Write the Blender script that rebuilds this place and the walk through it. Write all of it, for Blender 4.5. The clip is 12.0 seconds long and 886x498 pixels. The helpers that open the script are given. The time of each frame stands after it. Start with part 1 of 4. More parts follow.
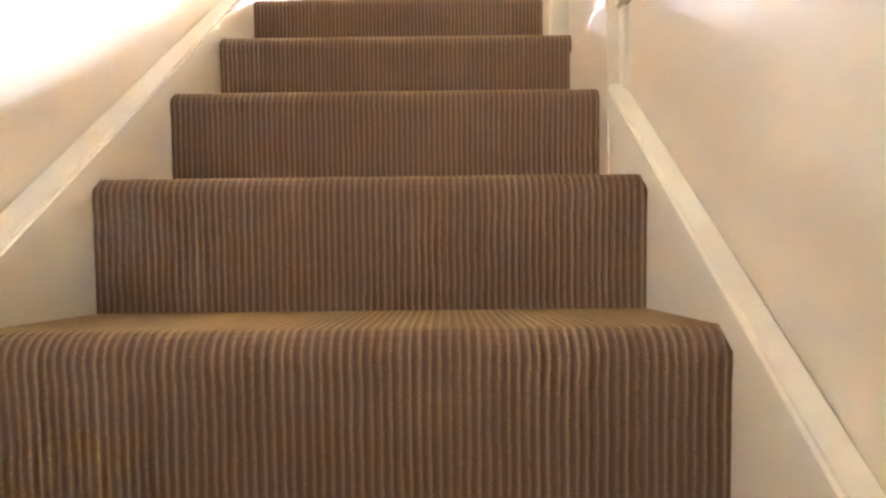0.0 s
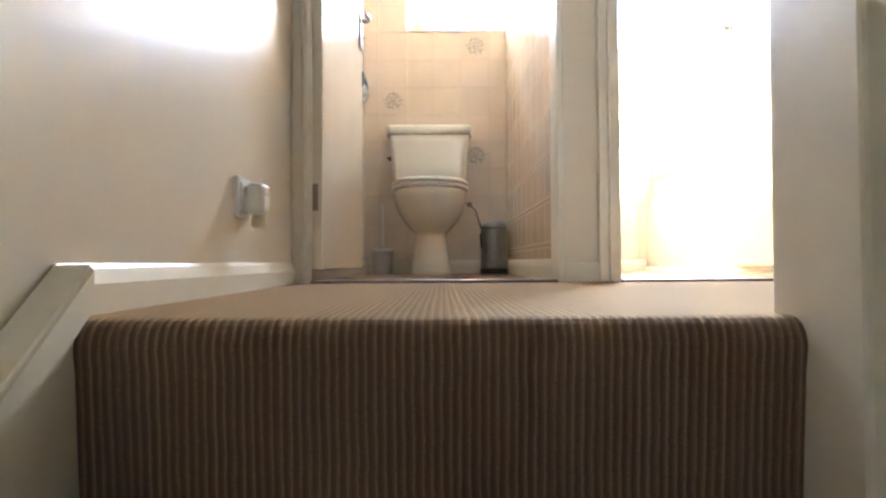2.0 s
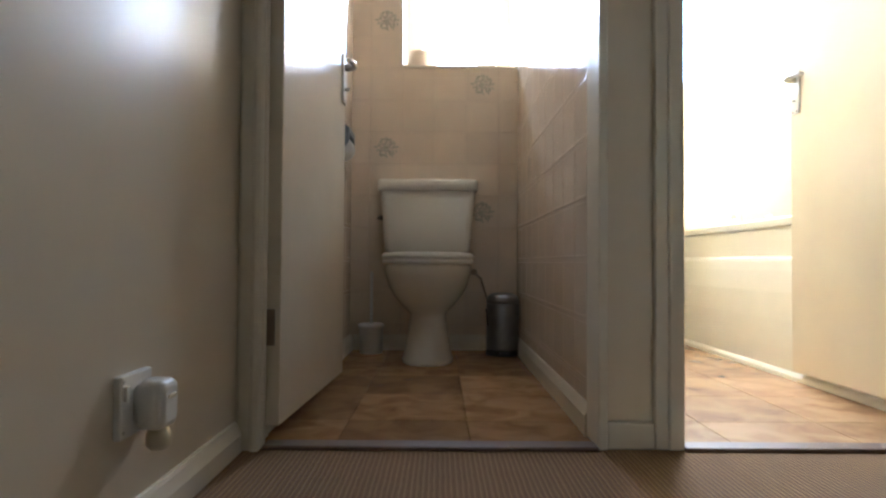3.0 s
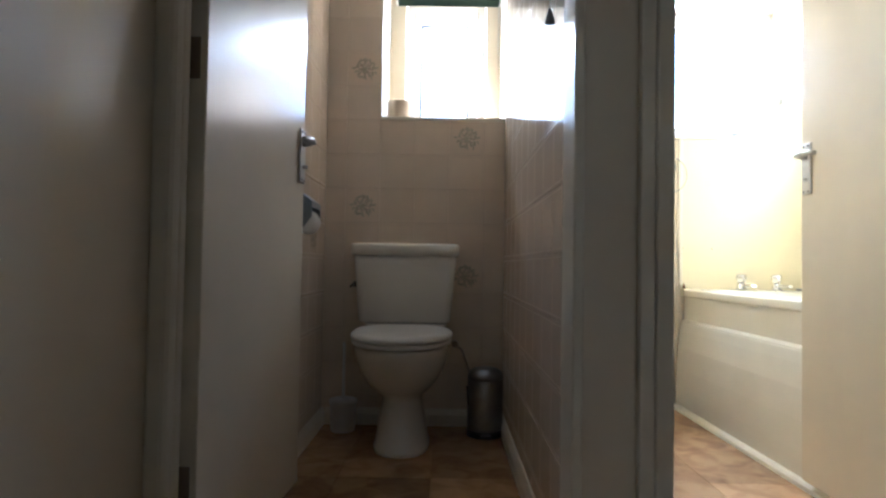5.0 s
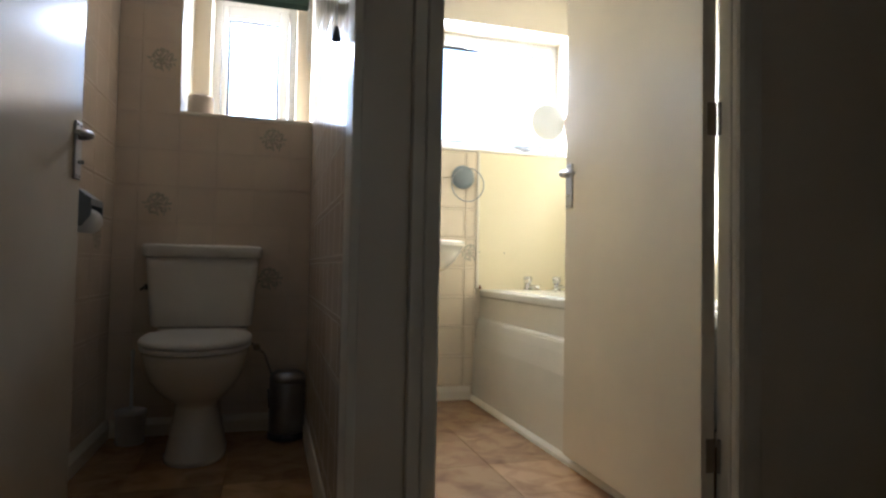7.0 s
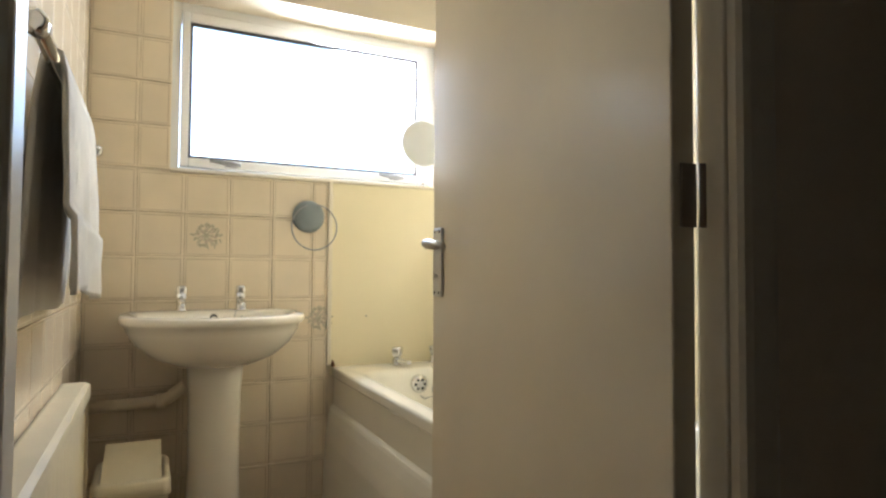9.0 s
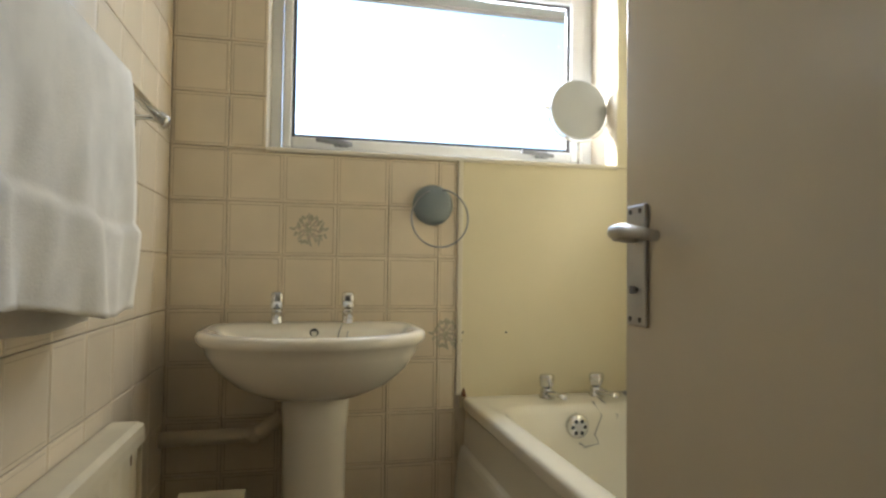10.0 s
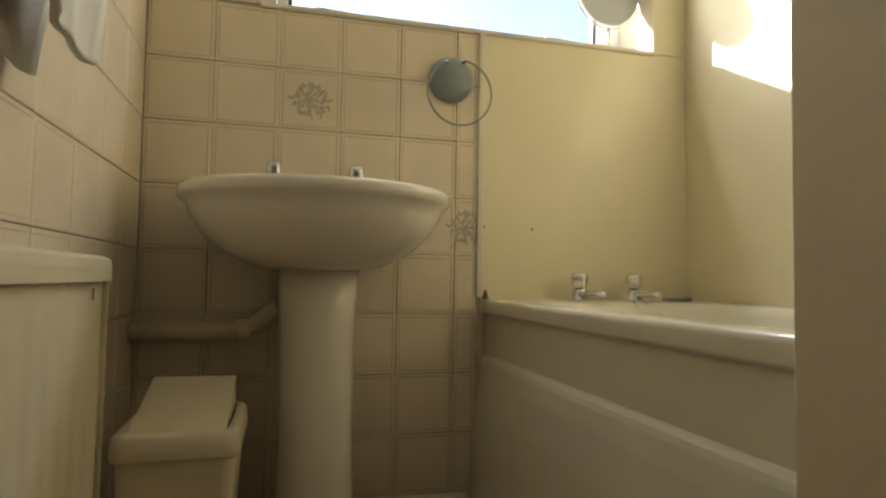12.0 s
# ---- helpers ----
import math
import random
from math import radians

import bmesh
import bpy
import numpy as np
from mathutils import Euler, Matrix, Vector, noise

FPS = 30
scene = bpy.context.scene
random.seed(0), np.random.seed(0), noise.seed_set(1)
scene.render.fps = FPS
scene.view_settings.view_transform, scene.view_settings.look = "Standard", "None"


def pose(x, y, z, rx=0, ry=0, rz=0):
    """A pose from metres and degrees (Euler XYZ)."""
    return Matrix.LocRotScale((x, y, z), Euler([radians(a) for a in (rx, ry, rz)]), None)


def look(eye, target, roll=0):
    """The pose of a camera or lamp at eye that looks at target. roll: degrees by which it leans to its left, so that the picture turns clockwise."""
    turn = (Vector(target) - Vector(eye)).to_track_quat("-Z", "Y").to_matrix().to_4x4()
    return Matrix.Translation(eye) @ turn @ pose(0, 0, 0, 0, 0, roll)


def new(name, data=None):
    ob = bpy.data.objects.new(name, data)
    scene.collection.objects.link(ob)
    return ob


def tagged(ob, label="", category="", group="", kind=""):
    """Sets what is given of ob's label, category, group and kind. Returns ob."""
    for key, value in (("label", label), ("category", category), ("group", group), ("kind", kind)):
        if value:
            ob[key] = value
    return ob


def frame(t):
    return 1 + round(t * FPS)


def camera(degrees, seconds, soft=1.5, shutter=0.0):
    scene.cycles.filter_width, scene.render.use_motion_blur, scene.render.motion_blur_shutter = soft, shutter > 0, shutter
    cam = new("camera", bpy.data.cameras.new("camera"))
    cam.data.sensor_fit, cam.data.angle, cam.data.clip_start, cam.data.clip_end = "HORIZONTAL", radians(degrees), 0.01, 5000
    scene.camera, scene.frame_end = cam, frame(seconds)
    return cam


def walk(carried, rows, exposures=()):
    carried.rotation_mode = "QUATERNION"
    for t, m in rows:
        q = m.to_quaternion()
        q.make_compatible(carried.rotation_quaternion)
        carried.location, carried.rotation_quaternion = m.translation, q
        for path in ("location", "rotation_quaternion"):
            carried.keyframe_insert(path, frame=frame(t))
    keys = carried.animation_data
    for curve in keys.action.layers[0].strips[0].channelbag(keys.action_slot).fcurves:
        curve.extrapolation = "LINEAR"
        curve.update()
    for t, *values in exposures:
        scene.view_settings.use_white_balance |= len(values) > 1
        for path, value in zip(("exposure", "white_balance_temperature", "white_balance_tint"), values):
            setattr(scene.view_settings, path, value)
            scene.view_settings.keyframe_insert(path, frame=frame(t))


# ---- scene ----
cam = camera(72.8, 12.0, soft=2.4)
PATH = [
    (0, (0.169, -2.742, -0.73), (0.166, -0.742, -0.685), -0.6),
    (0.5, (0.152, -2.486, -0.5), (0.143, -0.486, -0.454), -0.7),
    (1, (0.123, -2.262, -0.29), (0.133, -0.262, -0.256), -0.6),
    (1.5, (0.056, -2.035, -0.138), (0.064, -0.035, -0.091), -0.2),
    (2, (0.052, -1.766, 0.062), (0.057, 0.234, 0.104), -0.3),
    (2.5, (0.04, -1.523, 0.243), (0.041, 0.476, 0.287), 0.0),
    (3, (0.049, -1.309, 0.401), (0.058, 0.691, 0.447), 0.4),
    (3.2, (0.069, -1.205, 0.468), (0.046, 0.795, 0.51), -0.0),
    (5, (0.16, -1.112, 0.68), (0.148, 0.887, 0.736), 0.9),
    (5.5, (0.215, -1.14, 0.685), (0.251, 0.859, 0.744), 1.0),
    (6, (0.254, -1.171, 0.688), (0.461, 0.817, 0.752), 0.9),
    (6.5, (0.267, -1.202, 0.687), (0.655, 0.759, 0.758), 0.9),
    (7, (0.243, -1.197, 0.691), (0.795, 0.724, 0.758), 1.1),
    (7.2, (0.242, -1.17, 0.675), (0.83, 0.741, 0.747), 0.9),
    (8.8, (0.591, -0.62, 0.945), (1.468, 1.176, 1.019), 0.4),
    (9, (0.668, -0.518, 0.973), (1.54, 1.281, 1.047), 0.4),
    (9.5, (0.798, -0.254, 0.98), (1.521, 1.61, 1.047), 0.3),
    (10, (0.841, 0.025, 0.985), (1.286, 1.973, 1.053), 0.7),
    (10.5, (0.849, 0.167, 0.931), (1.225, 2.13, 1.015), 0.8),
    (11, (0.84, 0.241, 0.793), (1.211, 2.203, 0.897), 0.9),
    (11.5, (0.806, 0.274, 0.702), (1.224, 2.226, 0.83), 0.9),
    (12, (0.794, 0.294, 0.64), (1.307, 2.224, 0.74), 0.9),
]
walk(cam, [(t, look(eye, target, roll)) for t, eye, target, roll in PATH],
     exposures=[(0.0, 8.78, 5950, 25), (0.5, 8.73, 5750, 25), (1.0, 8.23, 5480, 21), (1.5, 7.57, 5150, 17), (2.0, 6.75, 5150, 14), (2.5, 5.62, 5080, 11),
                (3.0, 5.0, 5070, 12), (5.0, 4.05, 4800, 13), (7.2, 3.15, 5150, 14), (8.8, 2.78, 5500, 14), (9.5, 2.36, 5450, 10), (10.5, 1.66, 5700, 11), (11.2, 1.6, 5850, 10), (12.0, 1.88, 6150, 9)])

# ---- world, sun and exposure ----
world = bpy.data.worlds.new("sky")
scene.world = world
world.use_nodes = True
wn = world.node_tree.nodes
sky = wn.new("ShaderNodeTexSky")
sky.sky_type = "NISHITA"
sky.sun_disc = False
sky.sun_elevation, sky.sun_rotation = radians(23), radians(-42)
sky.air_density, sky.dust_density, sky.ozone_density = 1.0, 1.6, 1.0
wn["Background"].inputs["Strength"].default_value = 0.15
world.node_tree.links.new(sky.outputs["Color"], wn["Background"].inputs["Color"])
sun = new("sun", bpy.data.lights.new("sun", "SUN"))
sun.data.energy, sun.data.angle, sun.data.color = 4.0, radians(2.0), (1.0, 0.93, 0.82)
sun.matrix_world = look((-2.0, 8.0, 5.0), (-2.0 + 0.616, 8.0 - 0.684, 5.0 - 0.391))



def window_light(name, eye, target, sx, sy, watts, colour):
    """Added lamp standing in for the bright upper sky, set in the top of a window's opening behind the glass."""
    a = new(name, bpy.data.lights.new(name, "AREA"))
    a.data.shape, a.data.size, a.data.size_y, a.data.energy, a.data.color = "RECTANGLE", sx, sy, watts, colour
    a.matrix_world = look(eye, target)
    return a


# added strip lamps, stronger than the sky itself, brighten the two rooms
window_light("sky_fill_bath", (1.5, 2.1, 1.9), (1.65, 1.1, 1.7), 0.7, 0.1, 3.5, (0.97, 0.985, 1.0))
window_light("sky_fill_wc", (0.14, 2.1, 1.88), (0.14, 1.1, 1.88), 0.22, 0.1, 0.8, (0.97, 0.985, 1.0))

# ---- materials ----


def material(name, colour, rough=0.5, metal=0.0, vary=0.06, scale=6.0, bump=0.02, fine=90.0, coat=0.0, spec=0.5, island=0.0, dirt=None):
    m = bpy.data.materials.new(name)
    m.use_nodes = True
    n, l = m.node_tree.nodes, m.node_tree.links
    b = n["Principled BSDF"]
    b.inputs["Roughness"].default_value, b.inputs["Metallic"].default_value = rough, metal
    b.inputs["Coat Weight"].default_value = coat
    b.inputs["Coat Roughness"].default_value = 0.08
    b.inputs["Specular IOR Level"].default_value = spec
    geo = n.new("ShaderNodeNewGeometry")
    big = n.new("ShaderNodeTexNoise")
    big.inputs["Scale"].default_value, big.inputs["Detail"].default_value = scale, 4.0
    small = n.new("ShaderNodeTexNoise")
    small.inputs["Scale"].default_value, small.inputs["Detail"].default_value = fine, 3.0
    for q in (big, small):
        l.new(geo.outputs["Position"], q.inputs["Vector"])
    mix = n.new("ShaderNodeMix")
    mix.data_type = "RGBA"
    dark = dirt or tuple(c * (1 - 3 * vary) for c in colour)
    mix.inputs[6].default_value = (*colour, 1)
    mix.inputs[7].default_value = (*dark, 1)
    ramp = n.new("ShaderNodeMapRange")
    ramp.inputs["From Min"].default_value, ramp.inputs["From Max"].default_value = 0.4, 0.8
    l.new(big.outputs["Fac"], ramp.inputs["Value"])
    l.new(ramp.outputs["Result"], mix.inputs[0])
    out = mix.outputs[2]
    if island:
        info = n.new("ShaderNodeObjectInfo")
        hsv = n.new("ShaderNodeHueSaturation")
        rng = n.new("ShaderNodeMapRange")
        rng.inputs["To Min"].default_value, rng.inputs["To Max"].default_value = 1 - island, 1 + island
        l.new(info.outputs["Random"], rng.inputs["Value"])
        l.new(rng.outputs["Result"], hsv.inputs["Value"])
        l.new(out, hsv.inputs["Color"])
        out = hsv.outputs["Color"]
    l.new(out, b.inputs["Base Color"])
    rr = n.new("ShaderNodeMapRange")
    rr.inputs["To Min"].default_value, rr.inputs["To Max"].default_value = max(0.02, rough * 0.92), min(1.0, rough * 1.1)
    l.new(small.outputs["Fac"], rr.inputs["Value"])
    l.new(rr.outputs["Result"], b.inputs["Roughness"])
    if bump:
        bp = n.new("ShaderNodeBump")
        bp.inputs["Strength"].default_value, bp.inputs["Distance"].default_value = 0.5, bump * 0.02
        l.new(small.outputs["Fac"], bp.inputs["Height"])
        l.new(bp.outputs["Normal"], b.inputs["Normal"])
    return m


def carpet_material():
    """Ribbed carpet: fine brown and tan cords that run along y."""
    m = material("ribbed_carpet", (0.2, 0.15, 0.1), 0.95, vary=0.05, scale=3.0, bump=0.0, spec=0.1)
    n, l = m.node_tree.nodes, m.node_tree.links
    b = n["Principled BSDF"]
    geo = n.new("ShaderNodeNewGeometry")
    sep = n.new("ShaderNodeSeparateXYZ")
    l.new(geo.outputs["Position"], sep.inputs[0])
    warp = n.new("ShaderNodeTexNoise")
    warp.inputs["Scale"].default_value = 22.0
    l.new(geo.outputs["Position"], warp.inputs["Vector"])
    wob = n.new("ShaderNodeMath")
    wob.operation = "MULTIPLY_ADD"
    wob.inputs[1].default_value = 0.004
    l.new(warp.outputs["Fac"], wob.inputs[0])
    l.new(sep.outputs["X"], wob.inputs[2])
    ph = n.new("ShaderNodeMath")
    ph.operation = "MULTIPLY"
    ph.inputs[1].default_value = 2 * math.pi / 0.0102
    l.new(wob.outputs[0], ph.inputs[0])
    sn = n.new("ShaderNodeMath")
    sn.operation = "SINE"
    l.new(ph.outputs[0], sn.inputs[0])
    tuft = n.new("ShaderNodeTexNoise")
    tuft.inputs["Scale"].default_value, tuft.inputs["Detail"].default_value = 420.0, 2.0
    l.new(geo.outputs["Position"], tuft.inputs["Vector"])
    add = n.new("ShaderNodeMath")
    add.operation = "MULTIPLY_ADD"
    add.inputs[1].default_value = 1.6
    l.new(tuft.outputs["Fac"], add.inputs[0])
    l.new(sn.outputs[0], add.inputs[2])
    # the colour of single cords changes across the width
    cord = n.new("ShaderNodeTexNoise")
    cord.noise_dimensions = "1D"
    cord.inputs["Scale"].default_value = 195.0
    l.new(sep.outputs["X"], cord.inputs["W"])
    add2 = n.new("ShaderNodeMath")
    add2.operation = "MULTIPLY_ADD"
    add2.inputs[1].default_value = 1.5
    l.new(cord.outputs["Fac"], add2.inputs[0])
    l.new(add.outputs[0], add2.inputs[2])
    ramp = n.new("ShaderNodeValToRGB")
    mr = n.new("ShaderNodeMapRange")
    mr.inputs["From Min"].default_value, mr.inputs["From Max"].default_value = 0.3, 3.2
    l.new(add2.outputs[0], mr.inputs["Value"])
    l.new(mr.outputs["Result"], ramp.inputs["Fac"])
    ramp.color_ramp.elements[0].color = (0.16, 0.098, 0.072, 1)
    ramp.color_ramp.elements[0].position = 0.1
    ramp.color_ramp.elements[1].color = (0.36, 0.248, 0.152, 1)
    e = ramp.color_ramp.elements.new(0.55)
    e.color = (0.195, 0.122, 0.08, 1)
    l.new(ramp.outputs["Color"], b.inputs["Base Color"])
    bp = n.new("ShaderNodeBump")
    bp.inputs["Strength"].default_value, bp.inputs["Distance"].default_value = 0.5, 0.002
    l.new(add.outputs[0], bp.inputs["Height"])
    l.new(bp.outputs["Normal"], b.inputs["Normal"])
    b.inputs["Sheen Weight"].default_value = 0.36
    b.inputs["Sheen Roughness"].default_value = 0.45
    b.inputs["Sheen Tint"].default_value = (0.95, 0.66, 0.16, 1)
    return m


def vinyl_material():
    """Brown stone-effect vinyl, cloudy, each tile of a slightly other tone."""
    m = material("stone_vinyl", (0.44, 0.265, 0.125), 0.26, vary=0.1, scale=9.0, bump=0.02, fine=160.0, island=0.24, dirt=(0.2, 0.1, 0.045))
    n = m.node_tree.nodes
    for q in n:
        if q.bl_idname == "ShaderNodeTexNoise" and q.inputs["Scale"].default_value == 9.0:
            q.inputs["Detail"].default_value, q.inputs["Distortion"].default_value = 8.0, 0.8
    return m


def glass_material():
    m = bpy.data.materials.new("window_glass")
    m.use_nodes = True
    n, l = m.node_tree.nodes, m.node_tree.links
    out = n["Material Output"]
    n.remove(n["Principled BSDF"])
    t, g, f, x = (n.new(k) for k in ("ShaderNodeBsdfTransparent", "ShaderNodeBsdfGlossy", "ShaderNodeFresnel", "ShaderNodeMixShader"))
    t.inputs["Color"].default_value = (0.95, 0.97, 0.97, 1)
    g.inputs["Roughness"].default_value = 0.02
    f.inputs["IOR"].default_value = 1.2
    l.new(f.outputs[0], x.inputs[0])
    l.new(t.outputs[0], x.inputs[1])
    l.new(g.outputs[0], x.inputs[2])
    l.new(x.outputs[0], out.inputs["Surface"])
    return m


CARPET = carpet_material()
VINYL = vinyl_material()
GLASS = glass_material()
WALL = material("cream_wall_paint", (0.73, 0.635, 0.48), 0.3, vary=0.02, scale=1.6, bump=0.002, fine=60, spec=0.5)
CEIL = material("white_ceiling_paint", (0.8, 0.78, 0.72), 0.8, vary=0.02)
GLOSS = material("white_gloss_paint", (0.78, 0.71, 0.565), 0.34, vary=0.03, scale=5, bump=0.015, fine=45)
DOOR = material("cream_door_paint", (0.76, 0.675, 0.515), 0.21, vary=0.03, scale=3, bump=0.02, fine=30)
TILE = material("cream_ceramic_tile", (0.76, 0.655, 0.485), 0.16, vary=0.03, scale=7, bump=0.02, fine=40, island=0.03)
TILE_SIDE = material("cream_side_wall_tile", (0.76, 0.655, 0.485), 0.16, vary=0.03, scale=7, bump=0.02, fine=40, island=0.012)
TILE_WC = material("pinkish_cream_tile", (0.75, 0.625, 0.475), 0.14, vary=0.03, scale=7, bump=0.02, fine=40, island=0.03)
TLINE = material("brown_tile_line", (0.45, 0.345, 0.205), 0.3, vary=0.1, bump=0)
TLINE_SIDE = material("faded_tile_line", (0.71, 0.61, 0.45), 0.3, vary=0.05, bump=0)
TLINE_WC = material("faint_tile_line", (0.66, 0.55, 0.415), 0.3, vary=0.05, bump=0)
GROUT = material("pale_grout", (0.75, 0.64, 0.48), 0.8, vary=0.12, scale=20)
FLOWER_A = material("sage_flower_print", (0.515, 0.475, 0.355), 0.2, vary=0.1, scale=60, bump=0)
FLOWER_B = material("dusty_rose_print", (0.57, 0.48, 0.38), 0.2, vary=0.1, scale=60, bump=0)
PANEL = material("cream_laminate_panel", (0.82, 0.737, 0.505), 0.3, vary=0.02, scale=3, bump=0.004, fine=25, spec=0.5)
CERAMIC = material("white_ceramic", (0.8, 0.75, 0.64), 0.08, vary=0.015, scale=4, bump=0.004, fine=12, coat=0.3)
ACRYL = material("white_bath_acrylic", (0.79, 0.75, 0.63), 0.16, vary=0.02, scale=4, bump=0.004, fine=12)
UPVC = material("white_upvc", (0.82, 0.82, 0.8), 0.25, vary=0.02, bump=0.0)
CHROME = material("chrome", (0.75, 0.75, 0.74), 0.08, 1.0, vary=0.04, scale=30, bump=0.0)
STEEL = material("brushed_steel", (0.33, 0.33, 0.33), 0.28, 1.0, vary=0.06, scale=20, bump=0.01, fine=200)
ALU = material("satin_aluminium", (0.56, 0.545, 0.51), 0.42, 0.65, vary=0.05, scale=30, bump=0.01)
# grey darkened for the stay handles' backlit look against the window
STAY = material("backlit_grey_metal", (0.3, 0.3, 0.31), 0.4, 0.5, vary=0.1, scale=60, bump=0.02)
DARKM = material("dark_metal", (0.09, 0.085, 0.08), 0.4, 0.6, vary=0.1, bump=0)
BLACK = material("black_plastic", (0.03, 0.03, 0.03), 0.45, vary=0.1, bump=0)
GREYP = material("slate_grey_plastic", (0.17, 0.19, 0.2), 0.35, vary=0.06, bump=0.01)
# even grey painted in place of the room mirrored in the vanity mirror
MIRGREY = material("satin_grey_disc", (0.52, 0.53, 0.52), 0.3, vary=0.03, bump=0.005)
HINGE = material("brown_hinge_metal", (0.3, 0.24, 0.17), 0.45, 0.3, vary=0.12, bump=0.01)
HUB = material("blue_grey_enamel", (0.24, 0.275, 0.28), 0.3, vary=0.06, bump=0.005)
WPLAST = material("white_plastic", (0.78, 0.76, 0.7), 0.35, vary=0.03, bump=0.01)
CPLAST = material("cream_plastic", (0.72, 0.64, 0.46), 0.4, vary=0.05, bump=0.015, fine=120)
TOWEL = material("white_terry", (0.74, 0.7, 0.62), 0.95, vary=0.05, scale=14, bump=0.07, fine=260, spec=0.1)
PAPER = material("white_tissue", (0.8, 0.79, 0.76), 0.9, vary=0.04, bump=0.03, fine=200)
WAX = material("cream_wax", (0.72, 0.6, 0.45), 0.45, vary=0.05, bump=0.01)
BLIND = material("dark_green_fabric", (0.07, 0.11, 0.08), 0.85, vary=0.08, bump=0.03, fine=300)
THRESH = material("dark_oak_threshold", (0.13, 0.075, 0.04), 0.4, vary=0.12, scale=25, bump=0.03)
PIPE = material("painted_pipe", (0.74, 0.64, 0.47), 0.4, vary=0.06, bump=0.03)
RUST = material("rusty_screw", (0.2, 0.09, 0.04), 0.8, vary=0.15, bump=0.05)
SOFFIT = material("painted_soffit", (0.5, 0.46, 0.45), 0.7, vary=0.05, scale=5, bump=0.02)
GRASS = material("far_grass", (0.07, 0.1, 0.04), 0.95, vary=0.15, scale=0.6)

# ---- mesh helpers ----
ORIGIN = {}


def thing(name, label, category, at=(0, 0, 0), turn=0.0, group="", kind=""):
    ob = new(name)
    ob.empty_display_size = 0.1
    ob.location, ob.rotation_euler = at, (0, 0, radians(turn))
    ORIGIN[ob.name] = Vector(at)
    return tagged(ob, label, category, group, kind)


def part(name, bm, mat, parent=None, label="", local=False, keep=False):
    """Links a bmesh, in world places unless local, as one mesh under parent."""
    o = ORIGIN.get(parent.name, Vector()) if parent else Vector()
    if parent and not local:
        bmesh.ops.translate(bm, verts=bm.verts, vec=-o)
    me = bpy.data.meshes.new(name)
    if not keep:
        bmesh.ops.recalc_face_normals(bm, faces=bm.faces)
    bm.to_mesh(me)
    bm.free()
    for q in (mat if isinstance(mat, (list, tuple)) else [mat]):
        me.materials.append(q)
    ob = new(name, me)
    if parent:
        ob.parent = parent
        ORIGIN[ob.name] = o
    if label:
        ob["label"] = label
    return ob


def structure(name, bm, mat, label, category):
    return tagged(part(name, bm, mat), label, category, kind="structure")


def box(bm, x0, x1, y0, y1, z0, z1, bevel=0.0, seg=2):
    r = bmesh.ops.create_cube(bm, size=1.0)
    for v in r["verts"]:
        v.co = Vector((x0 if v.co.x < 0 else x1, y0 if v.co.y < 0 else y1, z0 if v.co.z < 0 else z1))
    if bevel:
        es = {e for v in r["verts"] for e in v.link_edges}
        bmesh.ops.bevel(bm, geom=list(es), offset=bevel, segments=seg, affect="EDGES", profile=0.5)
    return bm


def cube(*a, **k):
    return box(bmesh.new(), *a, **k)


def loft(bm, rings, first=True, last=True, closed=True, smooth=True):
    """Skins rings of equal count with quads."""
    vs = [[bm.verts.new(p) for p in r] for r in rings]
    n = len(vs[0])
    for a, b in zip(vs, vs[1:]):
        for i in range(n if closed else n - 1):
            f = bm.faces.new((a[i], a[(i + 1) % n], b[(i + 1) % n], b[i]))
            f.smooth = smooth
    if first:
        bm.faces.new(vs[0][::-1])
    if last:
        bm.faces.new(vs[-1])
    return bm


def circle(c, r, axis="z", n=24, ry=None):
    ry = r if ry is None else ry
    out = []
    for i in range(n):
        a = 2 * math.pi * i / n
        u, v = r * math.cos(a), ry * math.sin(a)
        out.append(Vector(c) + {"z": Vector((u, v, 0)), "y": Vector((u, 0, -v)), "x": Vector((0, u, v))}[axis])
    return out


def lathe(bm, c, profile, axis="z", n=24, first=True, last=True):
    """profile: (radius, distance along the axis from c)."""
    d = {"z": Vector((0, 0, 1)), "y": Vector((0, 1, 0)), "x": Vector((1, 0, 0))}[axis]
    return loft(bm, [circle(Vector(c) + d * h, max(r, 0.0005), axis, n) for r, h in profile], first, last)


def tube(bm, pts, r, n=10):
    """A round bar along points."""
    pts = [Vector(p) for p in pts]
    rings = []
    up = Vector((0.13, 0.21, 0.97))
    for i, p in enumerate(pts):
        d = (pts[min(i + 1, len(pts) - 1)] - pts[max(i - 1, 0)]).normalized()
        u = d.cross(up).normalized()
        v = d.cross(u).normalized()
        rad = r[i] if isinstance(r, (list, tuple)) else r
        rings.append([p + u * rad * math.cos(2 * math.pi * k / n) + v * rad * math.sin(2 * math.pi * k / n) for k in range(n)])
    return loft(bm, rings)


def arc(c, r, a0, a1, n, plane="xz"):
    out = []
    for i in range(n + 1):
        a = radians(a0 + (a1 - a0) * i / n)
        u, v = r * math.cos(a), r * math.sin(a)
        out.append(Vector(c) + {"xz": Vector((u, 0, v)), "yz": Vector((0, u, v)), "xy": Vector((u, v, 0))}[plane])
    return out


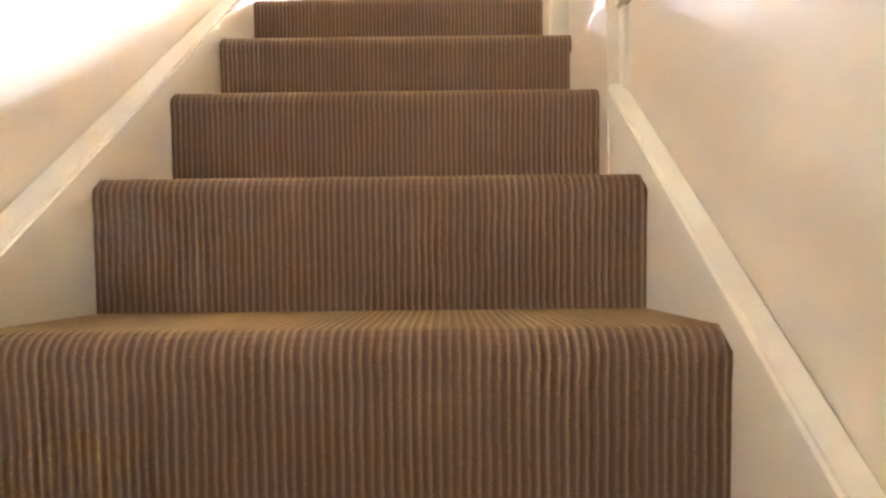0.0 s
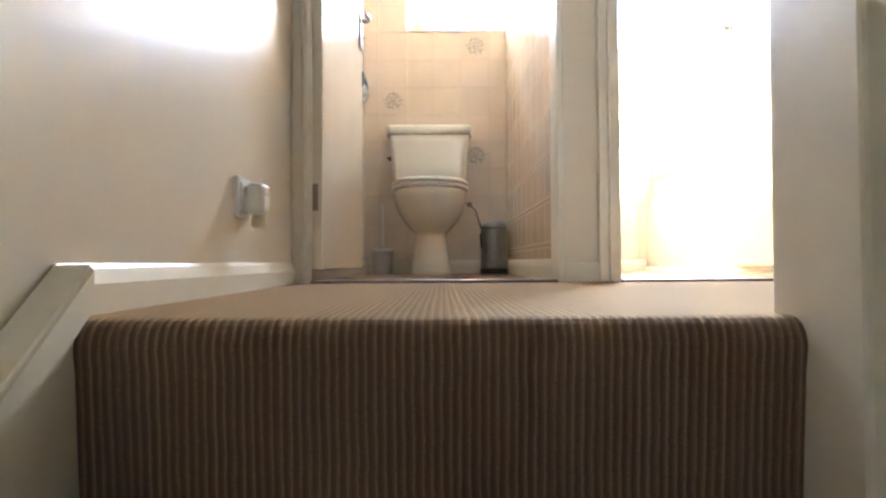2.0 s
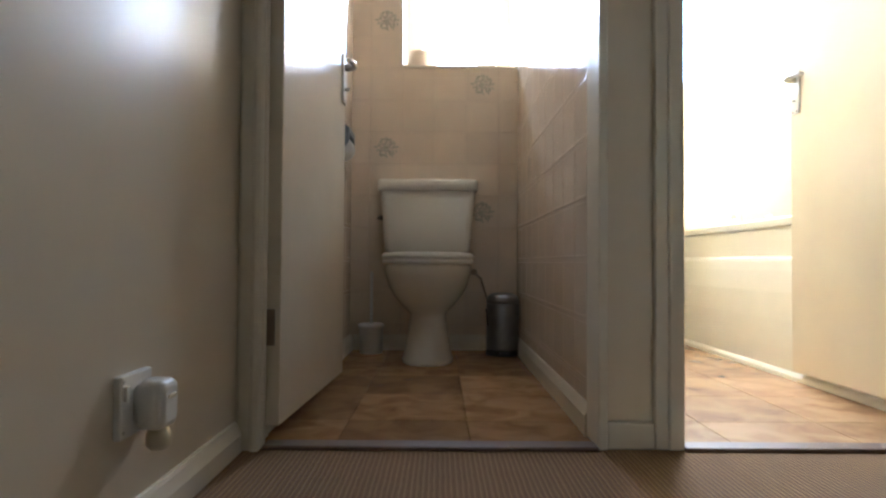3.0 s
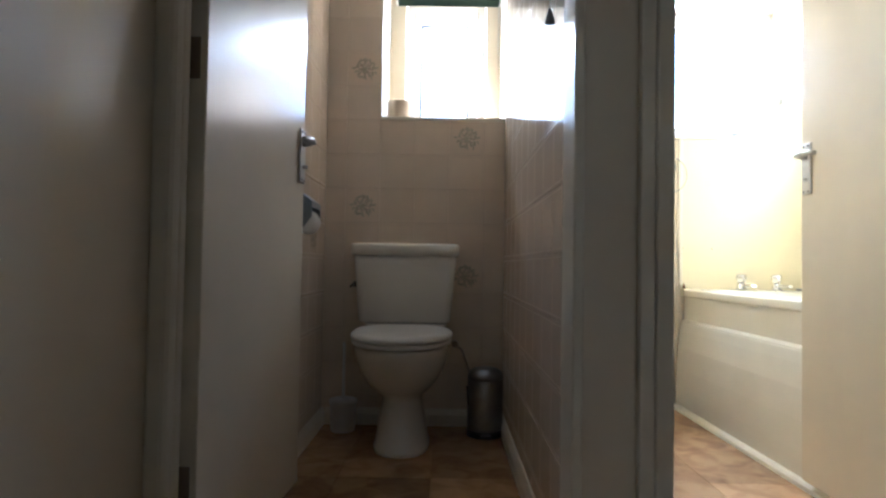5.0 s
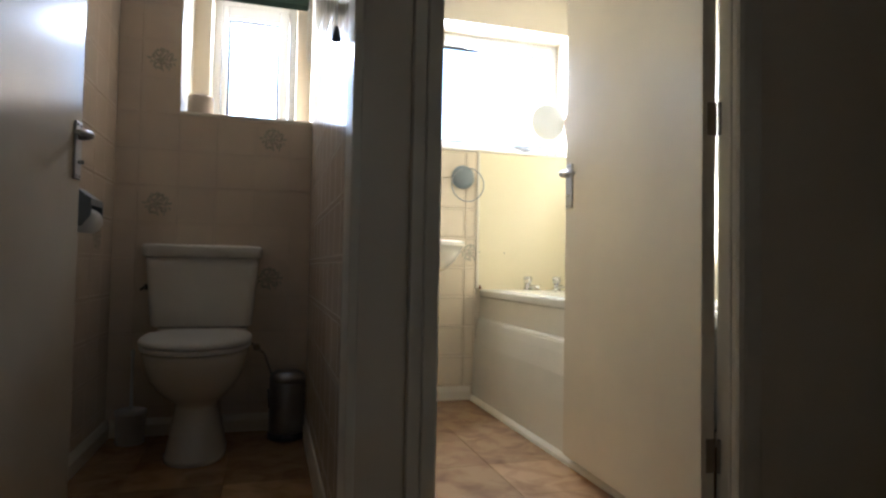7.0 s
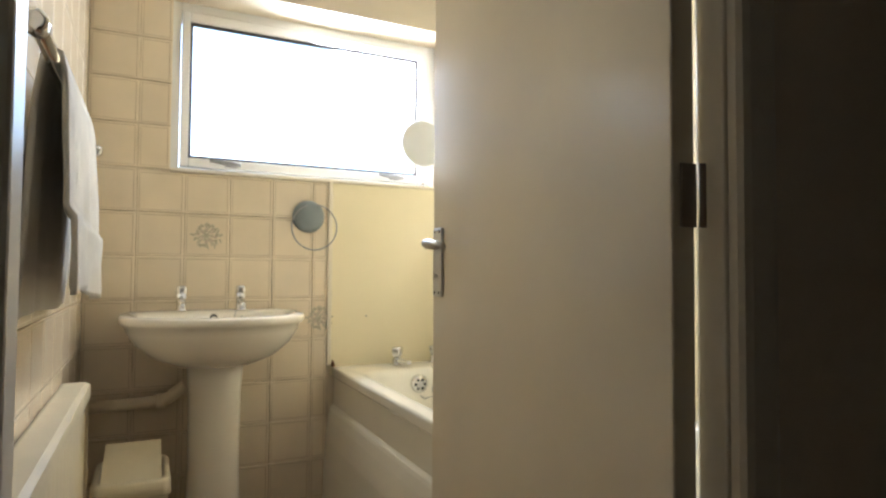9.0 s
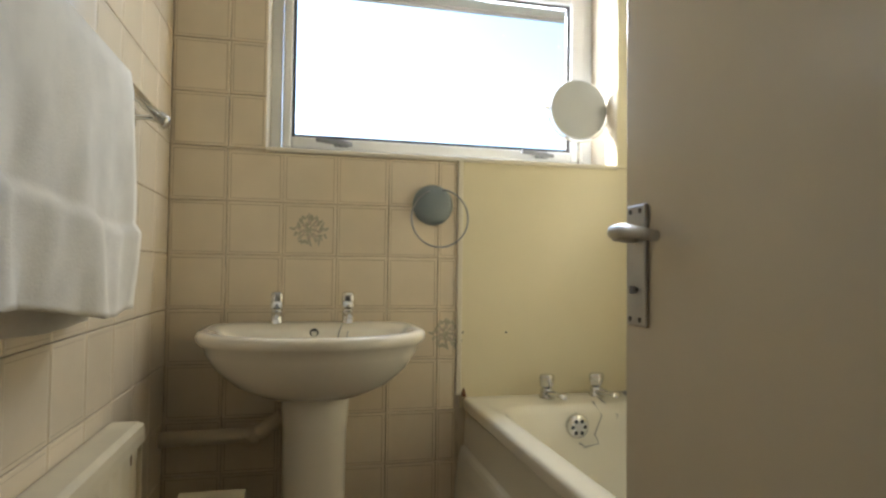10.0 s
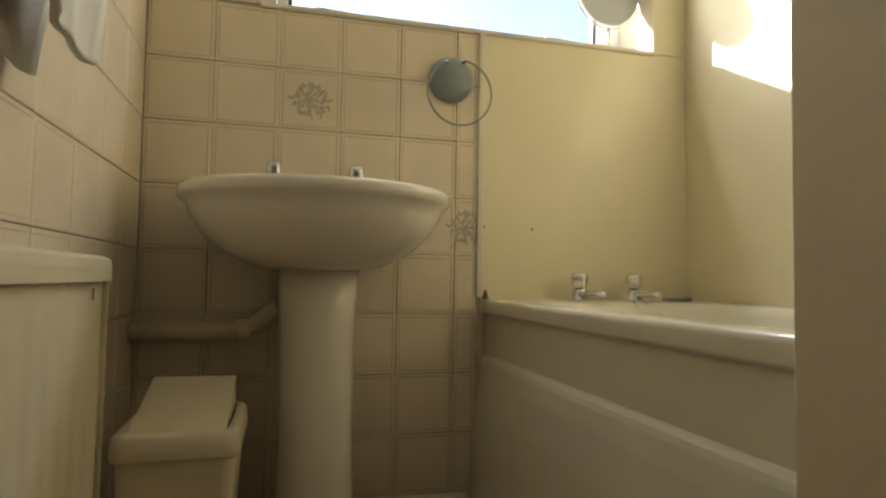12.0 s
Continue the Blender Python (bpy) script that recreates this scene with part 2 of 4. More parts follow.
def rounded(cx, cy, hx, hy, r, z, n=5):
    """A ring: rectangle with round corners."""
    out = []
    for k, (sx, sy) in enumerate(((1, 1), (-1, 1), (-1, -1), (1, -1))):
        for i in range(n + 1):
            a = radians(90 * k + 90 * i / n)
            out.append(Vector((cx + sx * (hx - r) + r * math.cos(a), cy + sy * (hy - r) + r * math.sin(a), z)))
    return out


def oval(cx, cy, hx, front, back, z, n=36, sq=2.3):
    """A ring like a seat: rounded towards -y by front, squarer towards +y by back."""
    out = []
    for i in range(n):
        a = 2 * math.pi * i / n
        c, s = math.cos(a), math.sin(a)
        p = sq if s < 0 else 3.2
        k = (abs(c) ** p + abs(s) ** p) ** (-1 / p)
        out.append(Vector((cx + hx * k * c, cy + (back if s > 0 else front) * k * s, z)))
    return out


def prism(bm, outline, x0, x1, smooth=False):
    """An outline of (y, z) pulled along x."""
    return loft(bm, [[Vector((x, y, z)) for y, z in outline] for x in (x0, x1)], smooth=smooth)


def prism_y(bm, outline, y0, y1, smooth=False):
    """An outline of (x, z) pulled along y."""
    return loft(bm, [[Vector((x, y, z)) for x, z in outline] for y in (y0, y1)], smooth=smooth)


# ---- plan ----
TOP = 2.36                        # ceilings
NOSE, RISE, GOING = -1.12, 0.2, 0.25
XL, XS = -0.345, 0.468            # ends of the treads
LW, XR = -0.385, 0.497            # wall faces beside the stair
WCX0, WCX1, WCY = -0.365, 0.405, 1.475
BX0, BX1, BY = 0.456, 1.98, 1.872
OUT = 2.14                        # outer face of the outside wall
SILL, HEAD, WSILL, WHEAD = 1.335, 2.04, 1.32, 2.06

# ---- large structure ----
# landing
bm = box(cube(LW, 4.2, NOSE + 0.03, 0.0, -0.03, 0.0), XR + 0.16, 4.2, -2.45, NOSE + 0.03, -0.03, 0.0)
structure("floor_landing", bm, CARPET, "brown ribbed carpet on the landing floor", "carpet")
bm = cube(-0.6, 4.4, -5.6, 2.3, TOP, TOP + 0.12)
structure("ceiling", bm, CEIL, "plain white ceiling over landing and bathrooms", "ceiling")
bm = cube(LW - 0.12, LW, -5.6, 0.0, -2.7, TOP)
structure("wall_west", bm, WALL, "cream painted wall beside stairs and landing", "wall")
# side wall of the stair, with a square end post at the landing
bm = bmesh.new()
# the middle cell is an unseen opening, added to let sky light onto the steps
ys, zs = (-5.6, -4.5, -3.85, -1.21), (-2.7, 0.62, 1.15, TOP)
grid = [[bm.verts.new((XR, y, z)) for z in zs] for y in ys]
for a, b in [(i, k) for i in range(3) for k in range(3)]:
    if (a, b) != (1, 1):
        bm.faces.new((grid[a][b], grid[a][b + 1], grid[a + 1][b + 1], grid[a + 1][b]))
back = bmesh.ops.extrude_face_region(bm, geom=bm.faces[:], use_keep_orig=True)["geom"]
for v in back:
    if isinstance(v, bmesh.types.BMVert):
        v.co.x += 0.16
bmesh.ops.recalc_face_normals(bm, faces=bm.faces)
structure("wall_stair_side", bm, WALL, "cream painted wall of the stairwell with an added unseen opening", "wall")
bm = cube(0.445, XR + 0.16, -1.21, -1.05, -0.6, TOP, 0.006)
structure("stair_end_post", bm, GLOSS, "white painted boxed post at stair head", "post")
# unseen closing walls, set well back to keep bounced light off the doorway wall
bm = cube(XR + 0.16, 4.32, -2.6, -2.45, -0.3, TOP)
structure("wall_south", bm, WALL, "unseen plain cream wall set back from the landing", "wall")
bm = cube(4.2, 4.32, -2.45, 0.0, -0.3, TOP)
structure("wall_landing_east", bm, WALL, "unseen plain cream wall beyond the landing's end", "wall")
bm = cube(-0.56, 0.66, -5.72, -5.6, -2.7, TOP)
structure("wall_hall_end", bm, WALL, "plain cream wall of the hall below", "wall")
bm = cube(-0.56, 0.66, -5.6, -3.9, -2.72, -2.6)
structure("floor_hall", bm, CARPET, "brown ribbed carpet in the hall below", "carpet")

# stairs: each step a carpeted tread with a rounded nose
stairs = thing("staircase", "straight staircase covered in brown ribbed carpet", "stairs", (0, NOSE, 0), kind="structure")
for k in range(13):
    y, z = NOSE - k * GOING, -k * RISE
    o = [(y + 0.014, z - RISE - 0.002), (y + 0.004, z - 0.06)]
    o += [(y + 0.03 - 0.03 * math.cos(radians(a)), z - 0.03 + 0.03 * math.sin(radians(a))) for a in (-8, 10, 30, 50, 70, 90)]
    back = y + (GOING + 0.03 if k else 0.029)
    o += [(back, z), (back, z - RISE - 0.002)]
    bm = prism(bmesh.new(), o, XL if k else XL - 0.016, XS if k else 0.456, smooth=False)
    part("step", bm, CARPET, stairs)

# string boards along the stair
def string_board(x0, x1, y0, z0, y1, z1, h, name, label):
    bm = prism(bmesh.new(), [(y0, z0), (y0, z0 - h), (y1, z1 - h), (y1, z1)], x0, x1)
    bmesh.ops.bevel(bm, geom=list(bm.edges), offset=0.003, segments=1, affect="EDGES")
    return structure(name, bm, GLOSS, label, "trim")


SL = RISE / GOING
string_board(LW, XL + 0.002, -1.10, 0.046, -4.2, 0.046 - 3.1 * SL, 0.36, "stair_string_west", "white gloss string board beside the stairs")
string_board(XS - 0.002, XR + 0.0, -1.68, -0.425, -4.2, -0.425 - 2.52 * SL, 0.36, "stair_string_east", "white gloss string board beside the stairs")
for nm, x, y0, z0, y1 in (("west", LW, -1.09, 0.058, -4.2), ("east", XR, -1.68, -0.42, -4.2)):
    w = 0.05 if nm == "west" else -0.036
    z1 = z0 - (y0 - y1) * SL
    bm = prism(bmesh.new(), [(y0, z0 + 0.006), (y0, z0 - 0.05), (y1, z1 - 0.05), (y1, z1 + 0.006)], min(x, x + w), max(x, x + w))
    bmesh.ops.bevel(bm, geom=list(bm.edges), offset=0.005, segments=2, affect="EDGES")
    structure("stair_moulding_" + nm, bm, GLOSS, "white moulding on top of the string board", "trim")
structure("string_return", cube(XR - 0.012, XR + 0.01, -1.7, -1.672, -0.46, -0.282, 0.003), GLOSS, "short white upright strip at the string board's end", "trim")
structure("stair_side_panel", cube(XS - 0.004, XR + 0.004, -1.676, -1.212, -0.85, -0.25, 0.003), WALL, "cream painted panel beside the upper steps", "wall")
# two level ledges on the stair's other wall
for nm, y0, z in (("upper", -1.185, -0.015), ("lower", -1.37, -0.225)):
    k, h = (1.5, 0.036) if nm == "upper" else (0.8, 0.056)
    o = [(XR + 0.04, z), (XR - 0.02 * k, z - 0.006), (XR - 0.026 * k, z - 0.02), (XR - 0.02 * k, z - h + 0.006), (XR - 0.004, z - h), (XR + 0.04, z - h)]
    bm = prism_y(bmesh.new(), o, -5.5, y0)
    structure("ledge_" + nm, bm, GLOSS, "white gloss ledge along the stairwell wall", "ledge")

def skirting(bm, x0, y0, x1, y1, side, h=0.075, t=0.016):
    """A skirting with a sloped top, from (x0, y0) to (x1, y1); side: its way out of the wall."""
    o = [(0, 0), (t, 0), (t, h - 0.025), (t * 0.55, h - 0.006), (t * 0.3, h), (0, h)]
    sx, sy = side
    loft(bm, [[Vector((px + sx * a, py + sy * a, z)) for a, z in o] for px, py in ((x0, y0), (x1, y1))], smooth=False)
    return bm


structure("baseboard_landing", skirting(bmesh.new(), LW, -1.09, LW, -0.03, (1, 0), 0.062, 0.018), GLOSS, "white gloss skirting board on the landing", "baseboard")

# wall with the two doorways: lintels, narrow pier and solid end
bm = cube(LW - 0.12, -0.345, 0.0, 0.09, 0, TOP)
box(bm, 0.412, 0.545, 0.014, 0.09, 0, TOP)
box(bm, 1.385, 4.32, 0.0, 0.09, -0.3, TOP)
box(bm, -0.345, 0.412, 0.0, 0.09, 2.03, TOP)
box(bm, 0.545, 1.385, 0.0, 0.09, 2.03, TOP)
structure("wall_doorways", bm, WALL, "cream wall with two doorways side by side", "wall")
for nm, bits in (("wc", ((-0.345, -0.329, 0.012), (0.392, 0.412, 0.1))), ("bath", ((0.545, 0.578, 0.036), (1.294, 1.385, 0.032)))):
    fr = thing("door_frame_" + nm, "white gloss door frame with plain stops", "door frame", (bits[0][0], 0, 0), kind="structure")
    for x0, x1, y1 in bits:
        part("jamb", cube(x0, x1, -0.012, y1, 0, 2.03, 0.004), GLOSS, fr)
    part("head", cube(bits[0][1], bits[1][0], -0.012, 0.1, 1.995, 2.03, 0.003), GLOSS, fr)
    part("threshold", cube(bits[0][1], bits[1][0], -0.02, 0.03, -0.004, 0.009, 0.004), THRESH, fr, "dark wooden threshold strip")


def architrave(x0, x1, z1, inner):
    """A moulded upright board: round nose at its inner edge, a step, and a thinner outer edge."""
    w = x1 - x0
    prof = [(0.0, -0.012), (0.0, -0.024), (0.06, -0.03), (0.2, -0.032), (0.34, -0.03), (0.4, -0.025), (0.46, -0.0245), (0.85, -0.021), (0.95, -0.0185), (1.0, -0.014), (1.0, -0.0125)]
    out = []
    for u, y in prof:
        out.append((x0 + u * w if inner < 0 else x1 - u * w, y))
    return loft(bmesh.new(), [[Vector((x, y, z)) for x, y in out] for z in (0.0, z1)], smooth=False)


structure("architrave_bath", architrave(1.3, 1.385, 2.08, -1), GLOSS, "white gloss moulded door surround", "trim")
structure("architrave_wc", architrave(LW, -0.333, 2.08, 1), GLOSS, "white gloss moulded door surround in the corner", "trim")
structure("pier_trim_bath", cube(0.516, 0.5445, -0.008, 0.0138, 0, 2.05, 0.004), GLOSS, "narrow white trim on the pier between the doorways", "trim")
structure("pier_plinth", cube(0.4125, 0.5155, -0.006, 0.0138, 0, 0.058, 0.004), GLOSS, "white plinth between the two doorways", "trim")

# bathrooms: floors, walls, windows
bm = cube(-0.5, BX0, 0.03, 2.0, -0.05, -0.006)
structure("floor_wc", bm, VINYL, "brown stone-effect vinyl floor of the toilet room", "floor")
FLOOR_WC = bpy.data.objects["floor_wc"]
bm = cube(BX0, 2.2, 0.03, 2.0, -0.05, -0.006)
structure("floor_bath", bm, VINYL, "brown stone-effect vinyl floor of the bathroom", "floor")
FLOOR_BATH = bpy.data.objects["floor_bath"]
WALL_WCL = structure("wall_wc_west", cube(WCX0 - 0.12, WCX0 - 0.008, 0.09, OUT, -0.05, TOP), GROUT, "cream tiled wall of the toilet room", "wall")
WALL_MID = structure("wall_between", cube(WCX1 + 0.008, BX0 - 0.008, 0.09, BY, -0.05, TOP), GROUT, "thin tiled wall between the two rooms", "wall")
bm = cube(WCX0 - 0.008, WCX1 + 0.008, WCY + 0.008, BY, -0.05, WSILL - 0.012)
box(bm, WCX0 - 0.008, -0.135, WCY + 0.008, BY, WSILL - 0.012, TOP)
WALL_BOX = structure("wall_wc_boxing", bm, GROUT, "boxed-out tiled wall behind the toilet", "wall")
WALL_BATHN = structure("wall_bath_north", cube(BX0 - 0.008, 1.32, BY + 0.008, OUT, -0.05, SILL - 0.006), GROUT, "cream tiled wall below the bathroom window", "wall")
# outside wall round both windows
bm = cube(-0.5, BX0 - 0.008, BY, OUT, -0.3, WSILL - 0.012)
box(bm, -0.5, -0.06, BY, OUT, WSILL - 0.012, TOP)
box(bm, 0.345, 0.72, BY + 0.008, OUT, WSILL - 0.012, TOP)
box(bm, -0.06, 0.345, BY, OUT, WHEAD, TOP)
box(bm, 1.32, 2.16, BY + 0.008, OUT, -0.05, SILL - 0.006)
box(bm, 1.866, 2.16, BY + 0.008, OUT, SILL - 0.006, TOP)
box(bm, 0.72, 1.866, BY + 0.008, OUT, HEAD, TOP)
structure("wall_north", bm, WALL, "cream painted outside wall round the windows", "wall")
structure("wall_bath_east", cube(BX1 + 0.008, 2.16, 0.09, BY + 0.008, -0.3, TOP), WALL, "cream wall beside the bath", "wall")
# laminate sheets round the bath
structure("panel_bath_north", cube(1.324, BX1 + 0.0018, BY + 0.002, BY + 0.008, 0.55, SILL + 0.0, 0.001), PANEL, "glossy cream laminate panel above the bath taps", "wall panel")
structure("panel_bath_upper", cube(1.868, BX1 + 0.0018, BY + 0.002, BY + 0.0078, SILL + 0.002, TOP, 0.001), PANEL, "glossy cream laminate strip beside the window", "wall panel")
structure("panel_bath_east", cube(BX1 + 0.002, BX1 + 0.008, 0.1, BY + 0.0085, 0.55, TOP), PANEL, "glossy cream laminate panel beside the bath", "wall panel")
structure("batten", cube(1.308, 1.326, BY - 0.008, BY + 0.008, 0.59, SILL, 0.004), GLOSS, "cream edging strip between tiles and panel", "trim")
structure("window_ledge_bath", cube(0.72, 1.868, BY - 0.006, 2.06, SILL - 0.006, SILL + 0.008, 0.004), GLOSS, "white painted window ledge in the bathroom", "window sill")
structure("window_ledge_wc", cube(-0.134, WCX1, WCY - 0.004, 2.05, WSILL - 0.012, WSILL + 0.004, 0.004), GLOSS, "white tiled window ledge in the toilet room", "window sill")
structure("reveal_wc", cube(-0.142, -0.1345, WCY + 0.001, BY, WSILL + 0.006, TOP, 0.001), GLOSS, "white edge of the window recess", "trim")
structure("baseboard_wc", skirting(skirting(bmesh.new(), WCX1, 0.1, WCX1, WCY, (-1, 0), 0.07), WCX0, WCY, WCX0, 0.1, (1, 0), 0.07), GLOSS, "cream gloss skirting in the toilet room", "baseboard")
structure("baseboard_wc_back", skirting(bmesh.new(), WCX0 + 0.017, WCY, WCX1 - 0.017, WCY, (0, -1), 0.07), GLOSS, "cream gloss skirting behind the toilet", "baseboard")
structure("baseboard_bath", skirting(skirting(bmesh.new(), BX0, 0.1, BX0, BY, (1, 0), 0.07), BX0 + 0.017, BY, 1.285, BY, (0, -1), 0.07), GLOSS, "cream gloss skirting in the bathroom", "baseboard")
# outside: ground and eaves
structure("eaves", box(cube(-2.5, 4.5, OUT + 0.001, 2.83, 2.265, 2.29), -2.5, 4.5, 2.83, 2.855, 2.25, 2.42, 0.004), SOFFIT, "painted soffit and fascia of the overhanging roof", "eaves")
structure("ground", cube(-400, 400, OUT + 0.02, 800, -3.0, -2.8), GRASS, "far grass outside the house", "ground")


def window(name, x0, x1, z0, z1, y, label, rail):
    """A casement: outer frame, sash and pane."""
    w = thing(name, label, "window", ((x0 + x1) / 2, y, z0), kind="structure")
    f = 0.035
    bm = bmesh.new()
    box(bm, x0, x0 + f, y, y + 0.07, z0, z1, 0.003)
    box(bm, x1 - f, x1, y, y + 0.07, z0, z1, 0.003)
    box(bm, x0 + f, x1 - f, y + 0.001, y + 0.069, z0, z0 + f, 0.003)
    box(bm, x0 + f, x1 - f, y + 0.001, y + 0.069, z1 - f, z1, 0.003)
    part("window_frame", bm, UPVC, w)
    rl, rr, rb, rt = rail
    a0, a1, b0, b1 = x0 + f + 0.003, x1 - f - 0.003, z0 + f + 0.003, z1 - f - 0.003
    bm = bmesh.new()
    box(bm, a0, a0 + rl, y - 0.012, y + 0.05, b0, b1, 0.006)
    box(bm, a1 - rr, a1, y - 0.012, y + 0.05, b0, b1, 0.006)
    box(bm, a0 + rl, a1 - rr, y - 0.011, y + 0.05, b0, b0 + rb, 0.006)
    box(bm, a0 + rl, a1 - rr, y - 0.011, y + 0.05, b1 - rt, b1, 0.006)
    s = part("sash", bm, UPVC, w)
    bm = bmesh.new()
    g = 0.011
    p0, p1, q0, q1 = a0 + rl, a1 - rr, b0 + rb, b1 - rt
    for q in ((p0, p0 + g, q0, q1), (p1 - g, p1, q0, q1), (p0 + g, p1 - g, q0, q0 + g), (p0 + g, p1 - g, q1 - g, q1)):
        box(bm, q[0], q[1], y + 0.004, y + 0.02, q[2], q[3])
    part("gasket", bm, DARKM, s, "dark rubber gasket")
    p = part("pane", cube(p0 + 0.001, p1 - 0.001, y + 0.021, y + 0.025, q0 + 0.001, q1 - 0.001), GLASS, w, "clear glass pane")
    p.visible_shadow = False
    return w, s


W1, SASH1 = window("window_1", 0.72, 1.866, SILL + 0.008, HEAD, 2.06, "white plastic bathroom window with one wide pane", (0.03, 0.05, 0.036, 0.038))
W2, SASH2 = window("window_2", -0.06, 0.345, WSILL + 0.004, WHEAD, 2.05, "small white plastic window above the toilet", (0.028, 0.046, 0.045, 0.066))
# two stay handles on the wide sash
for x in (0.95, 1.66):
    bm = cube(x - 0.024, x + 0.024, 2.034, 2.048, 1.388, 1.404, 0.003)
    lathe(bm, (x, 2.034, 1.396), [(0.011, -0.026), (0.013, -0.016), (0.011, 0.0)], "y", 14)
    loft(bm, [[Vector((x + dx, 2.014 + a.x * w, 1.397 + dz + a.y * w)) for a in rounded(0, 0, 0.007, 0.008, 0.003, 0, 2)] for dx, dz, w in ((0.034, -0.004, 0.8), (0.0, 0.0, 1.2), (-0.05, 0.004, 1.0), (-0.084, 0.007, 0.8))])
    part("handle", bm, STAY, SASH1, "grey metal stay handle")

# ---- doors ----


def door(name, hinge, turn, width, label, side):
    """A flush door hung at hinge; local x runs from the hinge to the free edge. side: the y side on which the seen handle sits."""
    d = thing(name, label, "door", (hinge[0], hinge[1], 0), turn, kind="structure")
    part("leaf", cube(0.003, width, -0.019, 0.019, 0.04, 1.985, 0.003), DOOR, d, local=True)
    for s in (1, -1):
        plate = part("handle_plate", cube(width - 0.06, width - 0.013, min(s * 0.0195, s * 0.026), max(s * 0.0195, s * 0.026), 0.915, 1.072, 0.003), ALU, d, "satin aluminium back plate", local=True)
        y = s * 0.026
        cx, cz = width - 0.037, 1.033
        bm = lathe(bmesh.new(), (cx, y, cz), [(0.011, 0), (0.011, s * 0.014), (0.009, s * 0.03)], "y", 14)
        tube(bm, [(cx + 0.012, y + s * 0.026, cz + 0.001), (cx, y + s * 0.03, cz + 0.003), (cx - 0.03, y + s * 0.033, cz + 0.004), (cx - 0.065, y + s * 0.033, cz - 0.002), (cx - 0.096, y + s * 0.029, cz - 0.007)],
             [0.006, 0.0085, 0.0085, 0.0078, 0.0065], 12)
        part("lever", bm, ALU, plate, "satin aluminium lever", local=True)
        bm = lathe(bmesh.new(), (cx, y, 0.962), [(0.005, 0), (0.005, s * 0.004), (0.004, s * 0.006)], "y", 12)
        box(bm, cx - 0.0015, cx + 0.0015, min(y, y + s * 0.014), max(y, y + s * 0.009), 0.957, 0.967)
        part("privacy_bolt", bm, ALU, plate, local=True)
        for px in (-0.012, 0.012):
            for pz in (0.924, 1.063):
                part("screw", lathe(bmesh.new(), (cx + px, y - s * 0.001, pz), [(0.0038, 0), (0.0034, s * 0.0022)], "y", 8), DARKM, plate, local=True)
    for z in (0.256, 1.07, 1.82):
        bm = lathe(bmesh.new(), (-0.005, 0.0235 * side, z - 0.04), [(0.0045, 0), (0.0045, 0.08)], "z", 10)
        box(bm, 0.0, 0.0036, min(0.019 * side, -0.006 * side), max(0.019 * side, -0.006 * side), z - 0.04, z + 0.04)
        part("hinge", bm, HINGE, d, "dull dark steel butt hinge", local=True)
    return d


# the doors stand open into their rooms
door("door_1", (-0.321, 0.02), 87.1, 0.655, "cream flush door standing open into the toilet room", 1)
door("door_2", (1.263, 0.02), 88.5, 0.742, "cream flush door standing open into the bathroom", -1)


# ---- things on the landing ----
sock = thing("wall_socket", "white single wall socket above the skirting", "socket", (LW, -0.46, 0.19))
part("face_plate", cube(LW, LW + 0.012, -0.505, -0.419, 0.16, 0.246, 0.003), WPLAST, sock)
part("rocker", cube(LW + 0.012, LW + 0.017, -0.5, -0.489, 0.212, 0.232, 0.001), WPLAST, sock)
for z in (0.17, 0.238):
    part("screw", lathe(bmesh.new(), (LW + 0.0115, -0.499, z), [(0.003, 0), (0.0028, 0.0014)], "x", 8), ALU, sock)
plug = thing("plug_in_freshener", "white plug-in air freshener in the wall socket", "air freshener", (LW + 0.012, -0.452, 0.19))
PY = -0.452
bm = loft(bmesh.new(), [[Vector((x, PY + a.x * s, 0.2 + a.y * s)) for a in rounded(0, 0, 0.027, 0.036, 0.013, 0)]
                        for x, s in ((LW + 0.012, 0.75), (LW + 0.02, 0.8), (LW + 0.022, 0.95), (LW + 0.046, 0.95), (LW + 0.053, 0.85), (LW + 0.056, 0.65))])
part("body", bm, WPLAST, plug)
part("refill", lathe(bmesh.new(), (LW + 0.038, PY, 0.136), [(0.012, 0), (0.017, 0.006), (0.017, 0.022), (0.01, 0.034)], "z", 16), CPLAST, plug, "cream plastic refill bottle")
part("vent", cube(LW + 0.055, LW + 0.0575, PY - 0.012, PY + 0.012, 0.208, 0.214, 0.0008), CPLAST, plug)

# ---- toilet room ----
TX = 0.0
toilet = thing("toilet", "white ceramic toilet with closed lid and cistern", "toilet", (TX, 1.2, 0))
rings = []
for z, hx, fr, bk, cy in ((0.0, 0.106, 0.17, 0.2, 1.19), (0.016, 0.105, 0.169, 0.2, 1.19), (0.024, 0.1, 0.163, 0.2, 1.19), (0.12, 0.084, 0.135, 0.2, 1.19), (0.185, 0.075, 0.122, 0.2, 1.19), (0.2, 0.08, 0.132, 0.2, 1.19), (0.225, 0.106, 0.178, 0.2, 1.18),
                          (0.26, 0.135, 0.225, 0.2, 1.175), (0.3, 0.158, 0.262, 0.2, 1.17), (0.35, 0.173, 0.287, 0.2, 1.165), (0.385, 0.178, 0.295, 0.2, 1.16), (0.395, 0.173, 0.29, 0.2, 1.16)):
    rings.append(oval(TX, cy, hx, fr, bk, z))
part("pan", loft(bmesh.new(), rings), CERAMIC, toilet)
